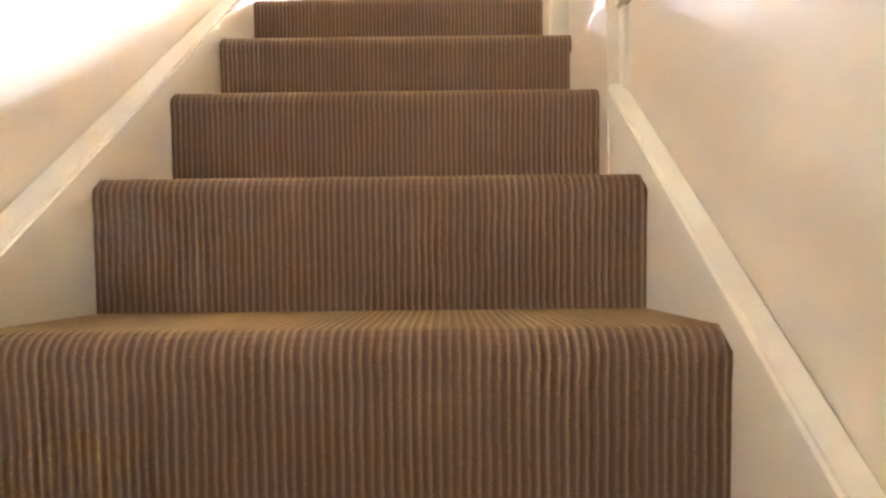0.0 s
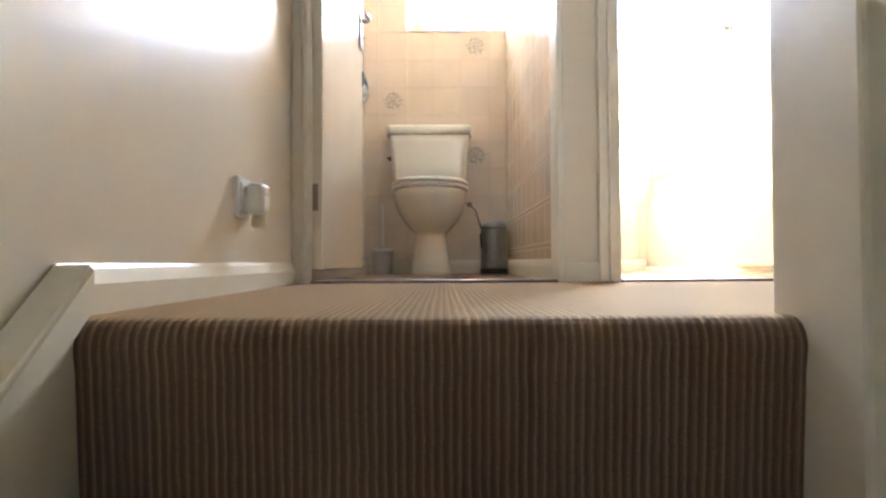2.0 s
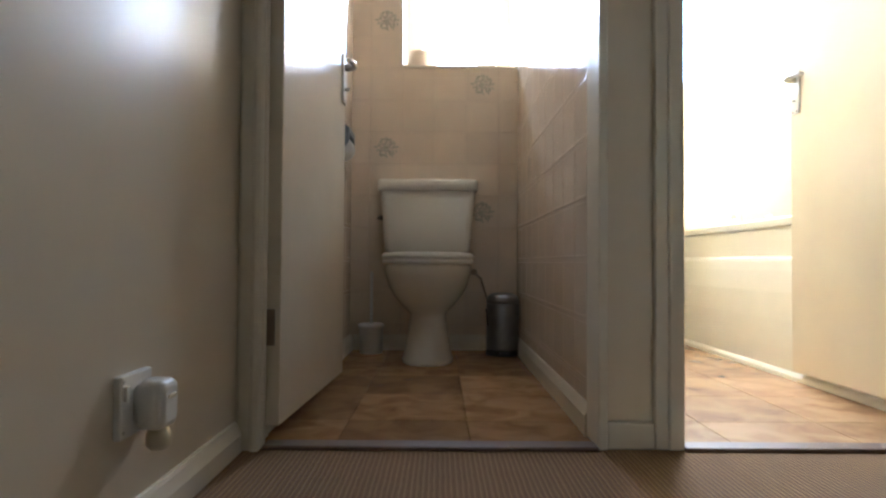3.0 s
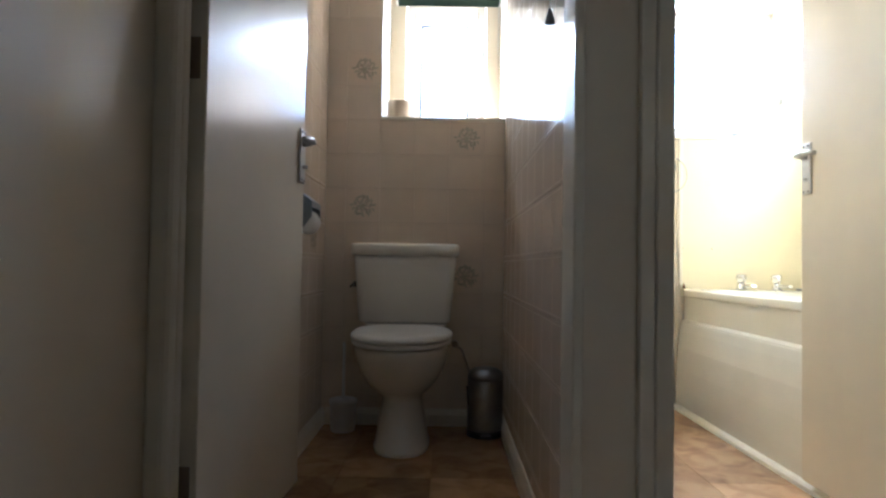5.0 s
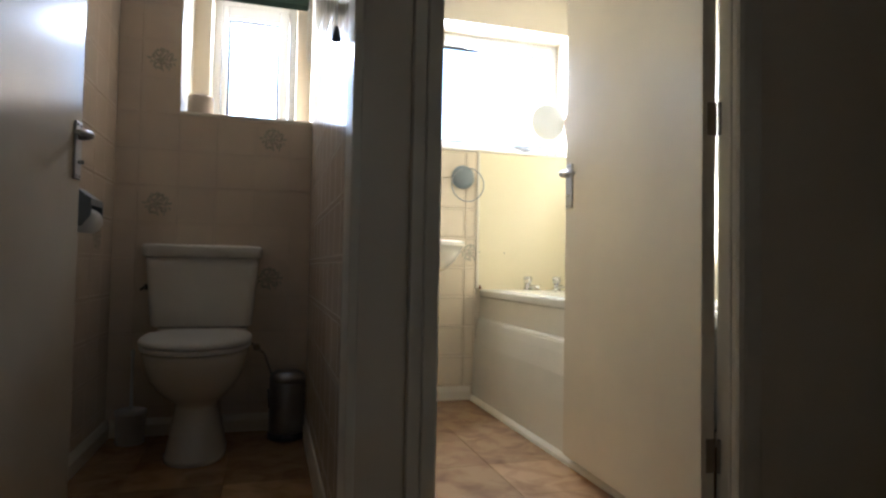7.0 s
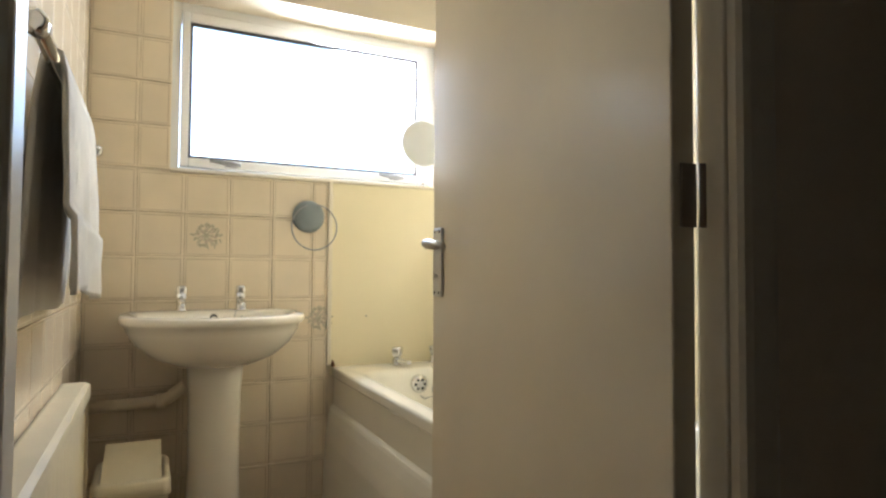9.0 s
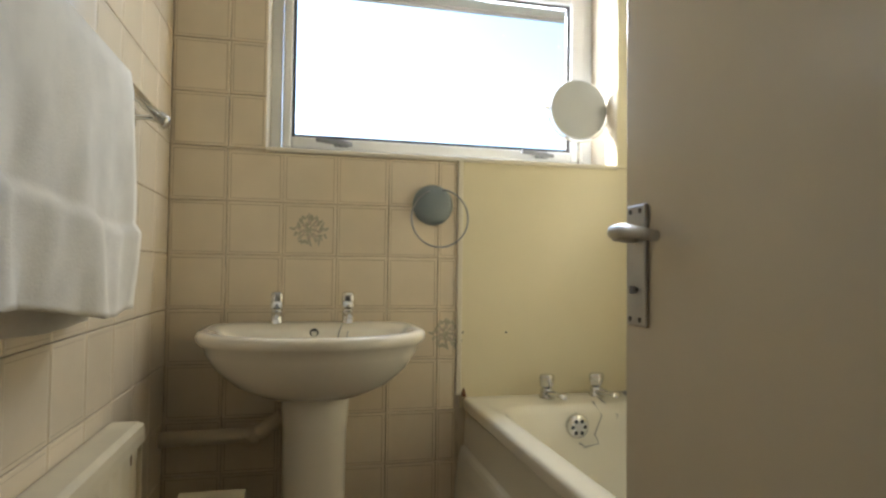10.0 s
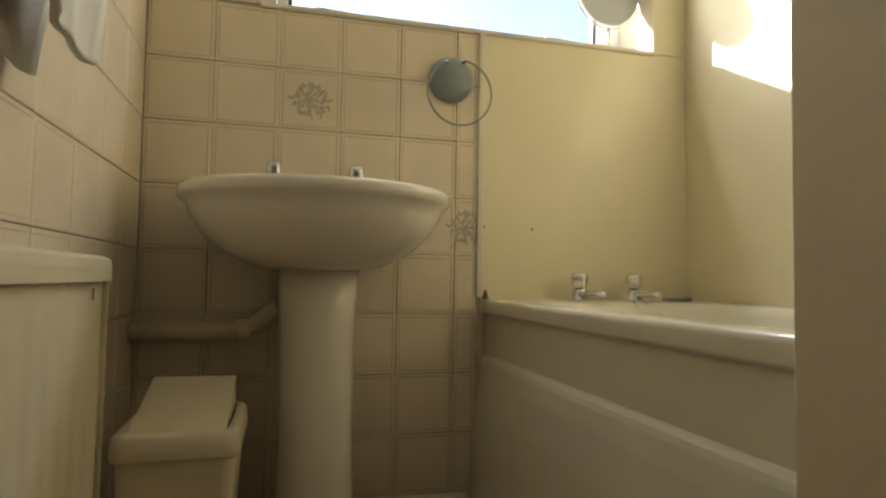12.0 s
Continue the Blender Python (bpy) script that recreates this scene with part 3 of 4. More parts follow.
part("seat", loft(bmesh.new(), [oval(TX, 1.15, a, b, 0.152, z) for z, a, b in ((0.398, 0.178, 0.29), (0.402, 0.184, 0.298), (0.412, 0.184, 0.298), (0.415, 0.18, 0.294))]), WPLAST, toilet, "white plastic seat")
part("lid", loft(bmesh.new(), [oval(TX, 1.15, a, b, 0.158, z) for z, a, b in ((0.418, 0.182, 0.295), (0.421, 0.187, 0.301), (0.43, 0.186, 0.3), (0.438, 0.178, 0.29), (0.442, 0.15, 0.25))]), WPLAST, toilet, "white plastic lid, shut")
part("pan_neck", loft(bmesh.new(), [rounded(TX, 1.38, hx, 0.085, 0.03, z) for z, hx in ((0.22, 0.09), (0.3, 0.12), (0.4, 0.15), (0.445, 0.165))]), CERAMIC, toilet)
rings = [rounded(TX - 0.008, 1.396, hx, hy, 0.03, z) for z, hx, hy in ((0.447, 0.18, 0.07), (0.455, 0.188, 0.077), (0.58, 0.198, 0.078), (0.68, 0.207, 0.078), (0.72, 0.209, 0.078))]
part("cistern", loft(bmesh.new(), rings), CERAMIC, toilet)
rings = [rounded(TX - 0.008, 1.39, hx, hy - 0.012, 0.025, z) for z, hx, hy in ((0.718, 0.211, 0.09), (0.722, 0.22, 0.095), (0.756, 0.221, 0.096), (0.766, 0.216, 0.092), (0.769, 0.2, 0.078))]
part("cistern_lid", loft(bmesh.new(), rings), CERAMIC, toilet, "white ceramic cistern lid")
for sx in (-0.075, 0.075):
    part("lid_hinge", lathe(bmesh.new(), (TX + sx, 1.285, 0.4), [(0.014, 0), (0.014, 0.04), (0.01, 0.045)], "z", 12), WPLAST, toilet)
part("flush_lever", tube(lathe(bmesh.new(), (TX - 0.208, 1.36, 0.6), [(0.012, -0.012), (0.012, 0.004)], "x", 12), [(TX - 0.22, 1.36, 0.6), (TX - 0.222, 1.34, 0.598), (TX - 0.222, 1.3, 0.592)], 0.005, 8), DARKM, toilet, "dark metal flush lever")

hose = thing("supply_pipe", "thin brown metal water pipe beside the toilet", "pipe", (0.26, 1.46, 0.2))
part("pipe_run", tube(bmesh.new(), [(0.17, 1.4, 0.38), (0.2, 1.38, 0.36), (0.232, 1.385, 0.33), (0.245, 1.4, 0.29), (0.262, 1.42, 0.24), (0.29, 1.44, 0.21), (0.33, 1.478, 0.2)], 0.0048, 8), HINGE, hose)
part("valve", lathe(bmesh.new(), (0.2, 1.36, 0.36), [(0.012, -0.01), (0.014, 0.0), (0.014, 0.02), (0.01, 0.03)], "y", 12), HINGE, hose)

bin1 = thing("pedal_bin", "brushed steel pedal bin with black base", "bin", (0.325, 1.34, 0))
part("body", lathe(bmesh.new(), (0.325, 1.34, 0.025), [(0.07, 0), (0.071, 0.01), (0.071, 0.19), (0.069, 0.2)], "z", 32), STEEL, bin1)
part("lid", lathe(bmesh.new(), (0.325, 1.34, 0.226), [(0.071, 0), (0.072, 0.012), (0.066, 0.03), (0.045, 0.042), (0.01, 0.047)], "z", 32), STEEL, bin1, "domed steel lid")
part("base_ring", lathe(bmesh.new(), (0.325, 1.34, 0), [(0.073, 0), (0.073, 0.022), (0.07, 0.026)], "z", 32), BLACK, bin1, "black plastic base ring")
part("pedal", cube(0.305, 0.345, 1.235, 1.272, 0.008, 0.02, 0.004), BLACK, bin1, "black plastic pedal")
part("handle", tube(bmesh.new(), [(0.255, 1.32, 0.18), (0.25, 1.3, 0.2), (0.252, 1.28, 0.17), (0.256, 1.29, 0.13)], 0.004, 8), BLACK, bin1)

pot = thing("toilet_brush_pot", "white plastic toilet brush pot on the floor", "toilet brush", (-0.255, 1.37, 0))
part("pot", lathe(bmesh.new(), (-0.255, 1.37, 0), [(0.047, 0), (0.05, 0.008), (0.053, 0.11), (0.057, 0.112), (0.057, 0.126), (0.05, 0.13)], "z", 28), WPLAST, pot)
part("brush_handle", lathe(bmesh.new(), (-0.255, 1.37, 0.13), [(0.008, 0), (0.006, 0.02), (0.006, 0.2), (0.008, 0.22), (0.004, 0.23)], "z", 12), WPLAST, pot)

RY = 0.9
hold = thing("toilet_roll_holder", "slate grey toilet roll holder with a roll", "roll holder", (WCX0, RY, 0.86))
part("hood", prism_y(bmesh.new(), [(WCX0, 0.918), (WCX0 + 0.04, 0.918), (WCX0 + 0.085, 0.885), (WCX0 + 0.085, 0.865), (WCX0 + 0.036, 0.9), (WCX0 + 0.006, 0.9), (WCX0 + 0.006, 0.795), (WCX0, 0.795)], RY - 0.062, RY + 0.062), GREYP, hold)
for y in (RY - 0.07, RY + 0.062):
    part("cheek", prism_y(bmesh.new(), [(WCX0, 0.916), (WCX0 + 0.04, 0.916), (WCX0 + 0.085, 0.883), (WCX0 + 0.085, 0.835), (WCX0 + 0.06, 0.8), (WCX0, 0.797)], y, y + 0.008), GREYP, hold)
part("paper_roll", lathe(bmesh.new(), (WCX0 + 0.05, RY - 0.056, 0.822), [(0.018, 0), (0.04, 0), (0.04, 0.11), (0.018, 0.11)], "y", 28), PAPER, hold, "white tissue roll")

cand = thing("candle", "cream pillar candle on the window ledge", "candle", (-0.062, 1.56, WSILL))
part("wax", lathe(bmesh.new(), (-0.062, 1.56, WSILL + 0.004), [(0.05, 0), (0.053, 0.004), (0.053, 0.082), (0.049, 0.087), (0.04, 0.08), (0.006, 0.079)], "z", 24), WAX, cand)
part("wick", tube(bmesh.new(), [(-0.062, 1.56, WSILL + 0.082), (-0.061, 1.56, WSILL + 0.094)], 0.0012, 6), BLACK, cand)

rb = thing("roller_blind", "rolled-up dark green roller blind above the window", "blind", (0.14, 1.56, 1.86))
part("roll", lathe(bmesh.new(), (-0.075, 1.56, 1.885), [(0.026, 0), (0.026, 0.455)], "x", 20), BLIND, rb)
part("bottom_bar", cube(-0.07, 0.375, 1.53, 1.536, 1.835, 1.86, 0.002), BLIND, rb)
for x in (-0.084, 0.382):
    part("bracket", cube(x, x + 0.006, 1.535, 1.59, 1.86, 1.915, 0.001), WPLAST, rb, "white bracket")
part("chain", tube(bmesh.new(), [(0.385, 1.55, 1.885), (0.392, 1.55, 1.7), (0.39, 1.555, 1.64), (0.384, 1.56, 1.62), (0.378, 1.565, 1.64), (0.378, 1.57, 1.7), (0.38, 1.57, 1.885)], 0.002, 6), WPLAST, rb, "white bead chain")

cordt = thing("light_pull_cord", "white pull cord with a grey bell end", "pull cord", (0.373, 0.16, 1.23))
part("cord", tube(bmesh.new(), [(0.373, 0.16, 1.24), (0.374, 0.16, 1.8), (0.373, 0.16, TOP)], 0.0012, 6), WPLAST, cordt)
part("bell", lathe(bmesh.new(), (0.373, 0.16, 1.2), [(0.004, 0), (0.011, 0.002), (0.0105, 0.009), (0.006, 0.024), (0.003, 0.034)], "z", 14), GREYP, cordt)

# ---- bathroom ----
bath = thing("bathtub", "white bathtub with cream panel, chrome taps at the wall end", "bathtub", (1.67, 1.0, 0))
BXa, BYa, BYb = 1.329, 0.13, BY
cx, cy, hx, hy = (BXa + BX1) / 2, (BYa + BYb) / 2, (BX1 - BXa) / 2, (BYb - BYa) / 2
rings = [rounded(cx, cy, hx - o, hy - o, 0.022, z) for o, z in ((0.004, 0.546), (0.001, 0.549), (0.0, 0.551), (0.0, 0.554), (0.0, 0.574), (0.0005, 0.577), (0.002, 0.581), (0.005, 0.584), (0.008, 0.5852), (0.012, 0.5857), (0.035, 0.5862))]
cyi, hyi = cy - 0.03, hy - 0.115
for o, z, r in ((0.055, 0.586, 0.1), (0.064, 0.58, 0.11), (0.072, 0.56, 0.115), (0.095, 0.4, 0.12), (0.12, 0.25, 0.13), (0.17, 0.21, 0.14)):
    rings.append(rounded(cx, cyi - (0.0 if o < 0.08 else (o - 0.07) * 0.5), hx - o, hyi - (o - 0.055) * 1.4, r, z))
part("tub", loft(bmesh.new(), rings, first=False), ACRYL, bath)
o = [(BXa + 0.012, 0.548), (BXa + 0.008, 0.437), (BXa - 0.002, 0.427), (BXa - 0.006, 0.416), (BXa - 0.012, 0.38), (BXa - 0.021, 0.3), (BXa - 0.026, 0.2), (BXa - 0.028, 0.1), (BXa - 0.028, 0.0), (BXa + 0.005, 0.0), (BXa + 0.026, 0.548)]
part("side_panel", prism_y(bmesh.new(), o, BYa, BYb), ACRYL, bath, "cream moulded bath panel")
part("panel_foot", prism_y(bmesh.new(), [(BXa - 0.048, 0.0), (BXa - 0.046, 0.012), (BXa - 0.038, 0.02), (BXa - 0.0275, 0.024), (BXa - 0.0278, 0.0)], BYa, BYb), GLOSS, bath, "white quadrant strip")


def bath_tap(x, y, z, parent):
    t = part("tap", lathe(bmesh.new(), (x, y, z), [(0.025, 0), (0.026, 0.004), (0.022, 0.01), (0.021, 0.026), (0.018, 0.031), (0.012, 0.034)], "z", 20), CHROME, parent, "chrome bath tap")
    part("spout", loft(bmesh.new(), [[Vector((x + 0.007 * k + a.x * s, y - d, z + zz + a.y * s * 0.62)) for a in circle((0, 0, 0), 0.016, "z", 14)] for k, d, zz, s in
                                     ((0, 0.004, 0.016, 1.05), (1, 0.04, 0.02, 1.0), (2, 0.082, 0.022, 0.92), (2.2, 0.094, 0.02, 0.8), (2.3, 0.097, 0.018, 0.5))]), CHROME, t)
    g = bmesh.new()
    loft(g, [[Vector((x + (1 + 0.09 * math.cos(4 * 2 * math.pi * i / 24)) * r * math.cos(2 * math.pi * i / 24), y + (1 + 0.09 * math.cos(4 * 2 * math.pi * i / 24)) * r * math.sin(2 * math.pi * i / 24), z + h)) for i in range(24)]
              for r, h in ((0.013, 0.034), (0.019, 0.038), (0.0225, 0.055), (0.0235, 0.066), (0.021, 0.073), (0.012, 0.076))])
    part("knob", g, CHROME, t)


bath_tap(1.586, 1.8, 0.586, bath)
bath_tap(1.755, 1.8, 0.586, bath)
ov = (1.636, 1.688, 0.525)
of = part("overflow", lathe(bmesh.new(), ov, [(0.036, 0.008), (0.036, -0.004), (0.031, -0.012), (0.012, -0.013)], "y", 24), CHROME, bath, "round chrome overflow plate")
for i in range(6):
    a = 2 * math.pi * i / 6
    part("overflow_hole", lathe(bmesh.new(), (ov[0] + 0.019 * math.cos(a), ov[1] - 0.0122, ov[2] + 0.019 * math.sin(a)), [(0.0062, 0), (0.0058, -0.0012)], "y", 10), BLACK, of)
part("plug_chain", tube(bmesh.new(), [(1.724, 1.735, 0.6), (1.739, 1.72, 0.585), (1.775, 1.7, 0.55), (1.752, 1.69, 0.5), (1.751, 1.684, 0.45), (1.757, 1.678, 0.438), (1.769, 1.676, 0.44)], 0.0018, 6), STEEL, bath, "thin steel plug chain")
part("overflow_chain", tube(bmesh.new(), [(1.701, 1.72, 0.59), (1.722, 1.7, 0.55), (1.689, 1.682, 0.5), (1.7, 1.675, 0.475), (1.654, 1.672, 0.468), (1.636, 1.676, 0.48)], 0.0018, 6), STEEL, bath)
part("rust_mark", loft(bmesh.new(), [circle((1.333, 1.862, 0.588 + h), r, "z", 10) for r, h in ((0.008, 0), (0.007, 0.01), (0.003, 0.022), (0.0005, 0.026))]), RUST, bath, "rusty corner screw")
dish = thing("soap_holder", "small worn chrome soap holder on the bath corner", "soap dish", (1.89, 1.79, 0.586))
part("dish", loft(bmesh.new(), [rounded(1.895, 1.8, a, b, 0.01, z) for z, a, b in ((0.586, 0.036, 0.02), (0.592, 0.04, 0.023), (0.597, 0.038, 0.021))]), STEEL, dish)

# basin on its pedestal
SX = 0.868
basin = thing("pedestal_basin", "white ceramic washbasin on a pedestal with chrome taps", "washbasin", (SX, 1.65, 0))


def bowl(hx, front, z, back=BY - 1.66):
    n, out = 44, []
    for i in range(n):
        a = 2 * math.pi * i / n
        c, s = math.cos(a), math.sin(a)
        p = 2.2 if s < 0 else 5.0
        k = (abs(c) ** p + abs(s) ** p) ** (-1 / p)
        out.append(Vector((SX + hx * k * c, 1.66 + (back if s > 0 else front) * k * s, z)))
    return out


rings = [bowl(0.09, 0.1, 0.655, 0.16), bowl(0.14, 0.14, 0.662, 0.18), bowl(0.2, 0.19, 0.69, 0.195), bowl(0.245, 0.225, 0.73, 0.205), bowl(0.27, 0.248, 0.77, 0.21), bowl(0.276, 0.254, 0.79, 0.211), bowl(0.288, 0.266, 0.797), bowl(0.293, 0.271, 0.806), bowl(0.292, 0.27, 0.818), bowl(0.286, 0.264, 0.825), bowl(0.27, 0.248, 0.827, 0.19)]
rings += [bowl(0.245, 0.225, 0.822, 0.075), bowl(0.232, 0.21, 0.806, 0.066), bowl(0.2, 0.18, 0.76, 0.05), bowl(0.13, 0.11, 0.715, 0.03), bowl(0.03, 0.03, 0.705, 0.02)]
part("bowl", loft(bmesh.new(), rings), CERAMIC, basin)
part("pedestal", loft(bmesh.new(), [oval(SX + 0.006, 1.71, a, b, 0.12, z) for z, a, b in ((0.0, 0.105, 0.12), (0.02, 0.1, 0.115), (0.05, 0.09, 0.1), (0.3, 0.083, 0.092), (0.55, 0.085, 0.095), (0.67, 0.093, 0.105))]), CERAMIC, basin)


def basin_tap(x, y, z):
    t = part("tap", lathe(bmesh.new(), (x, y, z), [(0.02, 0), (0.02, 0.004), (0.016, 0.008), (0.015, 0.035), (0.017, 0.04)], "z", 18), CHROME, basin, "chrome basin tap")
    part("spout", loft(bmesh.new(), [[Vector((x + a.x * s, y - d, z + zz + a.y * s * 0.8)) for a in circle((0, 0, 0), 0.011, "z", 12)] for d, zz, s in ((0.0, 0.026, 1.1), (0.04, 0.03, 1.0), (0.068, 0.026, 0.95), (0.078, 0.016, 0.9), (0.08, 0.012, 0.7))]), CHROME, t)
    part("knob", loft(bmesh.new(), [rounded(x, y, a, a, a * 0.6, z + h) for a, h in ((0.014, 0.042), (0.0175, 0.048), (0.018, 0.07), (0.0165, 0.084), (0.011, 0.09))]), CHROME, t)


basin_tap(0.765, 1.785, 0.827)
basin_tap(0.963, 1.785, 0.827)
part("overflow_hole", lathe(bmesh.new(), (SX, 1.728, 0.806), [(0.012, 0.006), (0.012, -0.004), (0.0085, -0.006), (0.0085, 0.0)], "y", 16), DARKM, basin, "dark overflow hole")
part("plug_chain", tube(bmesh.new(), [(0.945, 1.745, 0.826), (0.938, 1.725, 0.815), (0.932, 1.712, 0.795), (0.94, 1.71, 0.775), (0.955, 1.708, 0.79), (0.96, 1.715, 0.81)], 0.0018, 6), STEEL, basin, "thin chain")

wp = thing("waste_pipe", "white painted waste pipe behind the basin", "pipe", (0.6, 1.84, 0.5))
part("pipe_run", tube(bmesh.new(), [(BX0, 1.83, 0.505), (0.6, 1.83, 0.507), (0.7, 1.83, 0.51), (0.73, 1.82, 0.52), (0.79, 1.79, 0.57)], 0.021, 14), PIPE, wp)
part("collar", lathe(bmesh.new(), (0.69, 1.83, 0.51), [(0.025, 0), (0.027, 0.006), (0.027, 0.03), (0.023, 0.035)], "x", 16), PIPE, wp)

# towel ring with its round mount
ring = thing("towel_ring", "chrome towel ring on a blue-grey round mount", "towel ring", (1.24, BY, 1.183))
part("mount", lathe(bmesh.new(), (1.226, BY, 1.186), [(0.062, 0), (0.064, -0.01), (0.06, -0.022), (0.045, -0.033), (0.018, -0.04), (0.004, -0.041)], "y", 32), HUB, ring)
# an open loop whose two ends turn into the mount
loop = arc((1.241, BY - 0.05, 1.142), 0.089, 113, 440, 40)
loop = [loop[0] + Vector((0.004, 0.022, 0.001))] + loop + [loop[-1] + Vector((-0.004, 0.022, 0.001))]
part("ring", tube(bmesh.new(), loop, 0.0028, 8), STEEL, ring, "thin chrome ring")
part("screw", lathe(bmesh.new(), (1.276, BY - 0.02, 1.184), [(0.005, 0), (0.004, -0.005)], "y", 8), DARKM, ring)

# vanity mirror on the ledge
mir = thing("vanity_mirror", "round swivel vanity mirror on the window ledge", "mirror", (1.76, 1.95, SILL))
mc = Vector((1.76, 1.95, 1.548))
# mirror face: the reflection is a plain grey colour
bm = lathe(bmesh.new(), mc, [(0.099, 0.004), (0.105, 0.002), (0.105, -0.004), (0.1, -0.0065)], "y", 48)
part("glass_disc", bm, MIRGREY, mir, "round mirror face with its reflection painted as flat grey")
part("yoke", tube(bmesh.new(), arc(mc, 0.114, 178, 362, 30), 0.0032, 8), CHROME, mir)
for s in (-1, 1):
    part("pivot", lathe(bmesh.new(), mc + Vector((s * 0.104, 0, 0)), [(0.005, 0), (0.005, s * 0.016), (0.003, s * 0.022)], "x", 10), CHROME, mir)
part("stem", tube(bmesh.new(), [mc + Vector((0, 0, -0.114)), (mc.x, mc.y, SILL + 0.02)], 0.0045, 10), CHROME, mir)
part("foot", lathe(bmesh.new(), (mc.x, mc.y, SILL + 0.008), [(0.06, 0), (0.06, 0.004), (0.03, 0.01), (0.006, 0.016)], "z", 28), CHROME, mir)

# towel rail, towel, radiator on the tiled side wall
RX, RZ = 0.514, 1.318
rail = thing("towel_rail", "chrome towel rail on the tiled wall", "towel rail", (BX0, 1.05, RZ))
part("bar", lathe(bmesh.new(), (RX, 0.48, RZ), [(0.011, 0), (0.011, 1.02)], "y", 16), CHROME, rail)
for y in (0.5, 1.48):
    part("bracket", lathe(bmesh.new(), (BX0, y, RZ), [(0.022, 0), (0.022, 0.005), (0.006, 0.008), (0.006, RX - BX0 - 0.008)], "x", 16), CHROME, rail)
for y in (0.465, 1.48):
    part("end_cap", lathe(bmesh.new(), (RX, y, RZ), [(0.012, 0), (0.0175, 0.004), (0.0175, 0.032), (0.012, 0.036)], "y", 16), CHROME, rail)


def hung_towel(y0, y1, zf, zb):
    """A doubled towel over the bar: front fall to zf, back fall to zb, with folds."""
    ny = 40
    prof = [(-0.03, zb), (-0.026, zb + 0.1), (-0.022, RZ - 0.08), (-0.016, RZ - 0.02), (-0.012, RZ + 0.012), (0, RZ + 0.018), (0.012, RZ + 0.012), (0.018, RZ - 0.02)]
    m = 46
    prof += [(0.02 + 0.01 * i / m, RZ - 0.05 - (RZ - 0.05 - zf) * i / m) for i in range(m + 1)]
    bm = bmesh.new()
    rows = []
    for j in range(ny + 1):
        u = j / ny
        y = y0 + (y1 - y0) * u
        row = []
        for i, (dx, z) in enumerate(prof):
            fall = max(0.0, (RZ - z) / (RZ - zf))
            fold = 0.012 * math.sin(u * 12 + 1.1 * math.sin(z * 7)) + 0.005 * math.sin(u * 29 + z * 9) + 0.002 * math.sin(u * 57 - z * 21)
            yy = y - fall * (0.085 * (1 - u) + 0.03 * u)
            zz = z + (0.016 * math.sin(u * 5.2 + 0.5) - 0.004 * u) * fall * (1 if dx > 0 else 0.3)
            band = 0.011 * min(1.0, max(0.0, (0.14 - (z - zf)) / 0.014)) if dx > 0 else 0.0
            row.append(bm.verts.new((RX + dx + band + fold * fall * (1 if dx > 0 else 0.5), yy, zz)))
        rows.append(row)
    for a, b in zip(rows, rows[1:]):
        for i in range(len(prof) - 1):
            bm.faces.new((a[i], a[i + 1], b[i + 1], b[i])).smooth = True
    return bm


tw = part("towel", hung_towel(0.64, 1.19, 0.925, 0.895), TOWEL)
md = tw.modifiers.new("thick", "SOLIDIFY")
md.thickness, md.offset = 0.008, 0.0
tagged(tw, "white terry towel folded over the towel rail", "towel")

rad = thing("radiator", "cream panel radiator fixed to the tiled wall", "radiator", (0.5, 0.8, 0.15))
RA0, RA1, RT = 0.43, 1.37, 0.668
n = 17
face = []
for i in range(n * 6 + 1):
    u = i / 6
    face.append((0.516 + 0.0026 * (0.5 - 0.5 * math.cos(2 * math.pi * u)) ** 0.6, RA0 + 0.006 + (RA1 - RA0 - 0.012) * i / (n * 6)))
bm = loft(bmesh.new(), [[Vector((x, y, z)) for x, y in face] + [Vector((0.502, RA1 - 0.006, z)), Vector((0.502, RA0 + 0.006, z))] for z in (0.15, 0.17, RT - 0.05, RT - 0.035)])
part("front_panel", bm, CPLAST, rad)
part("back_panel", cube(0.462, 0.474, RA0 + 0.01, RA1 - 0.01, 0.16, RT - 0.04, 0.004), CPLAST, rad)
o = [(0.459, RT - 0.03), (0.459, RT - 0.004), (0.466, RT), (0.514, RT), (0.526, RT - 0.006), (0.528, RT - 0.02), (0.528, RT - 0.04), (0.524, RT - 0.04), (0.522, RT - 0.03)]
part("top_cover", prism_y(bmesh.new(), o, RA0, RA1), CPLAST, rad, "cream top cover, chipped at the corner")
for y in (RA0, RA1 - 0.004):
    part("side_cover", cube(0.46, 0.524, y, y + 0.004, 0.15, RT - 0.034, 0.001), CPLAST, rad)
part("rust_chip", cube(0.5195, 0.5203, 1.3, 1.306, RT - 0.068, RT - 0.05), RUST, rad, "rusty chip")
for y in (RA0 + 0.08, RA1 - 0.08):
    part("foot_bracket", cube(BX0, 0.463, y, y + 0.03, 0.25, 0.6), CPLAST, rad)
    part("pipe_tail", tube(bmesh.new(), [(0.49, y, 0.16), (0.49, y, 0.0)], 0.0075, 10), PIPE, rad)

bn = thing("swing_bin", "cream plastic bin with a flap lid, under the pipe", "bin", (0.62, 1.5, 0))
cxb, cyb = 0.631, 1.5
rings = [rounded(cxb, cyb, a, b, 0.02, z) for z, a, b in ((0.0, 0.075, 0.1), (0.005, 0.078, 0.104), (0.33, 0.094, 0.124), (0.345, 0.095, 0.125))]
part("body", loft(bmesh.new(), rings), CPLAST, bn)
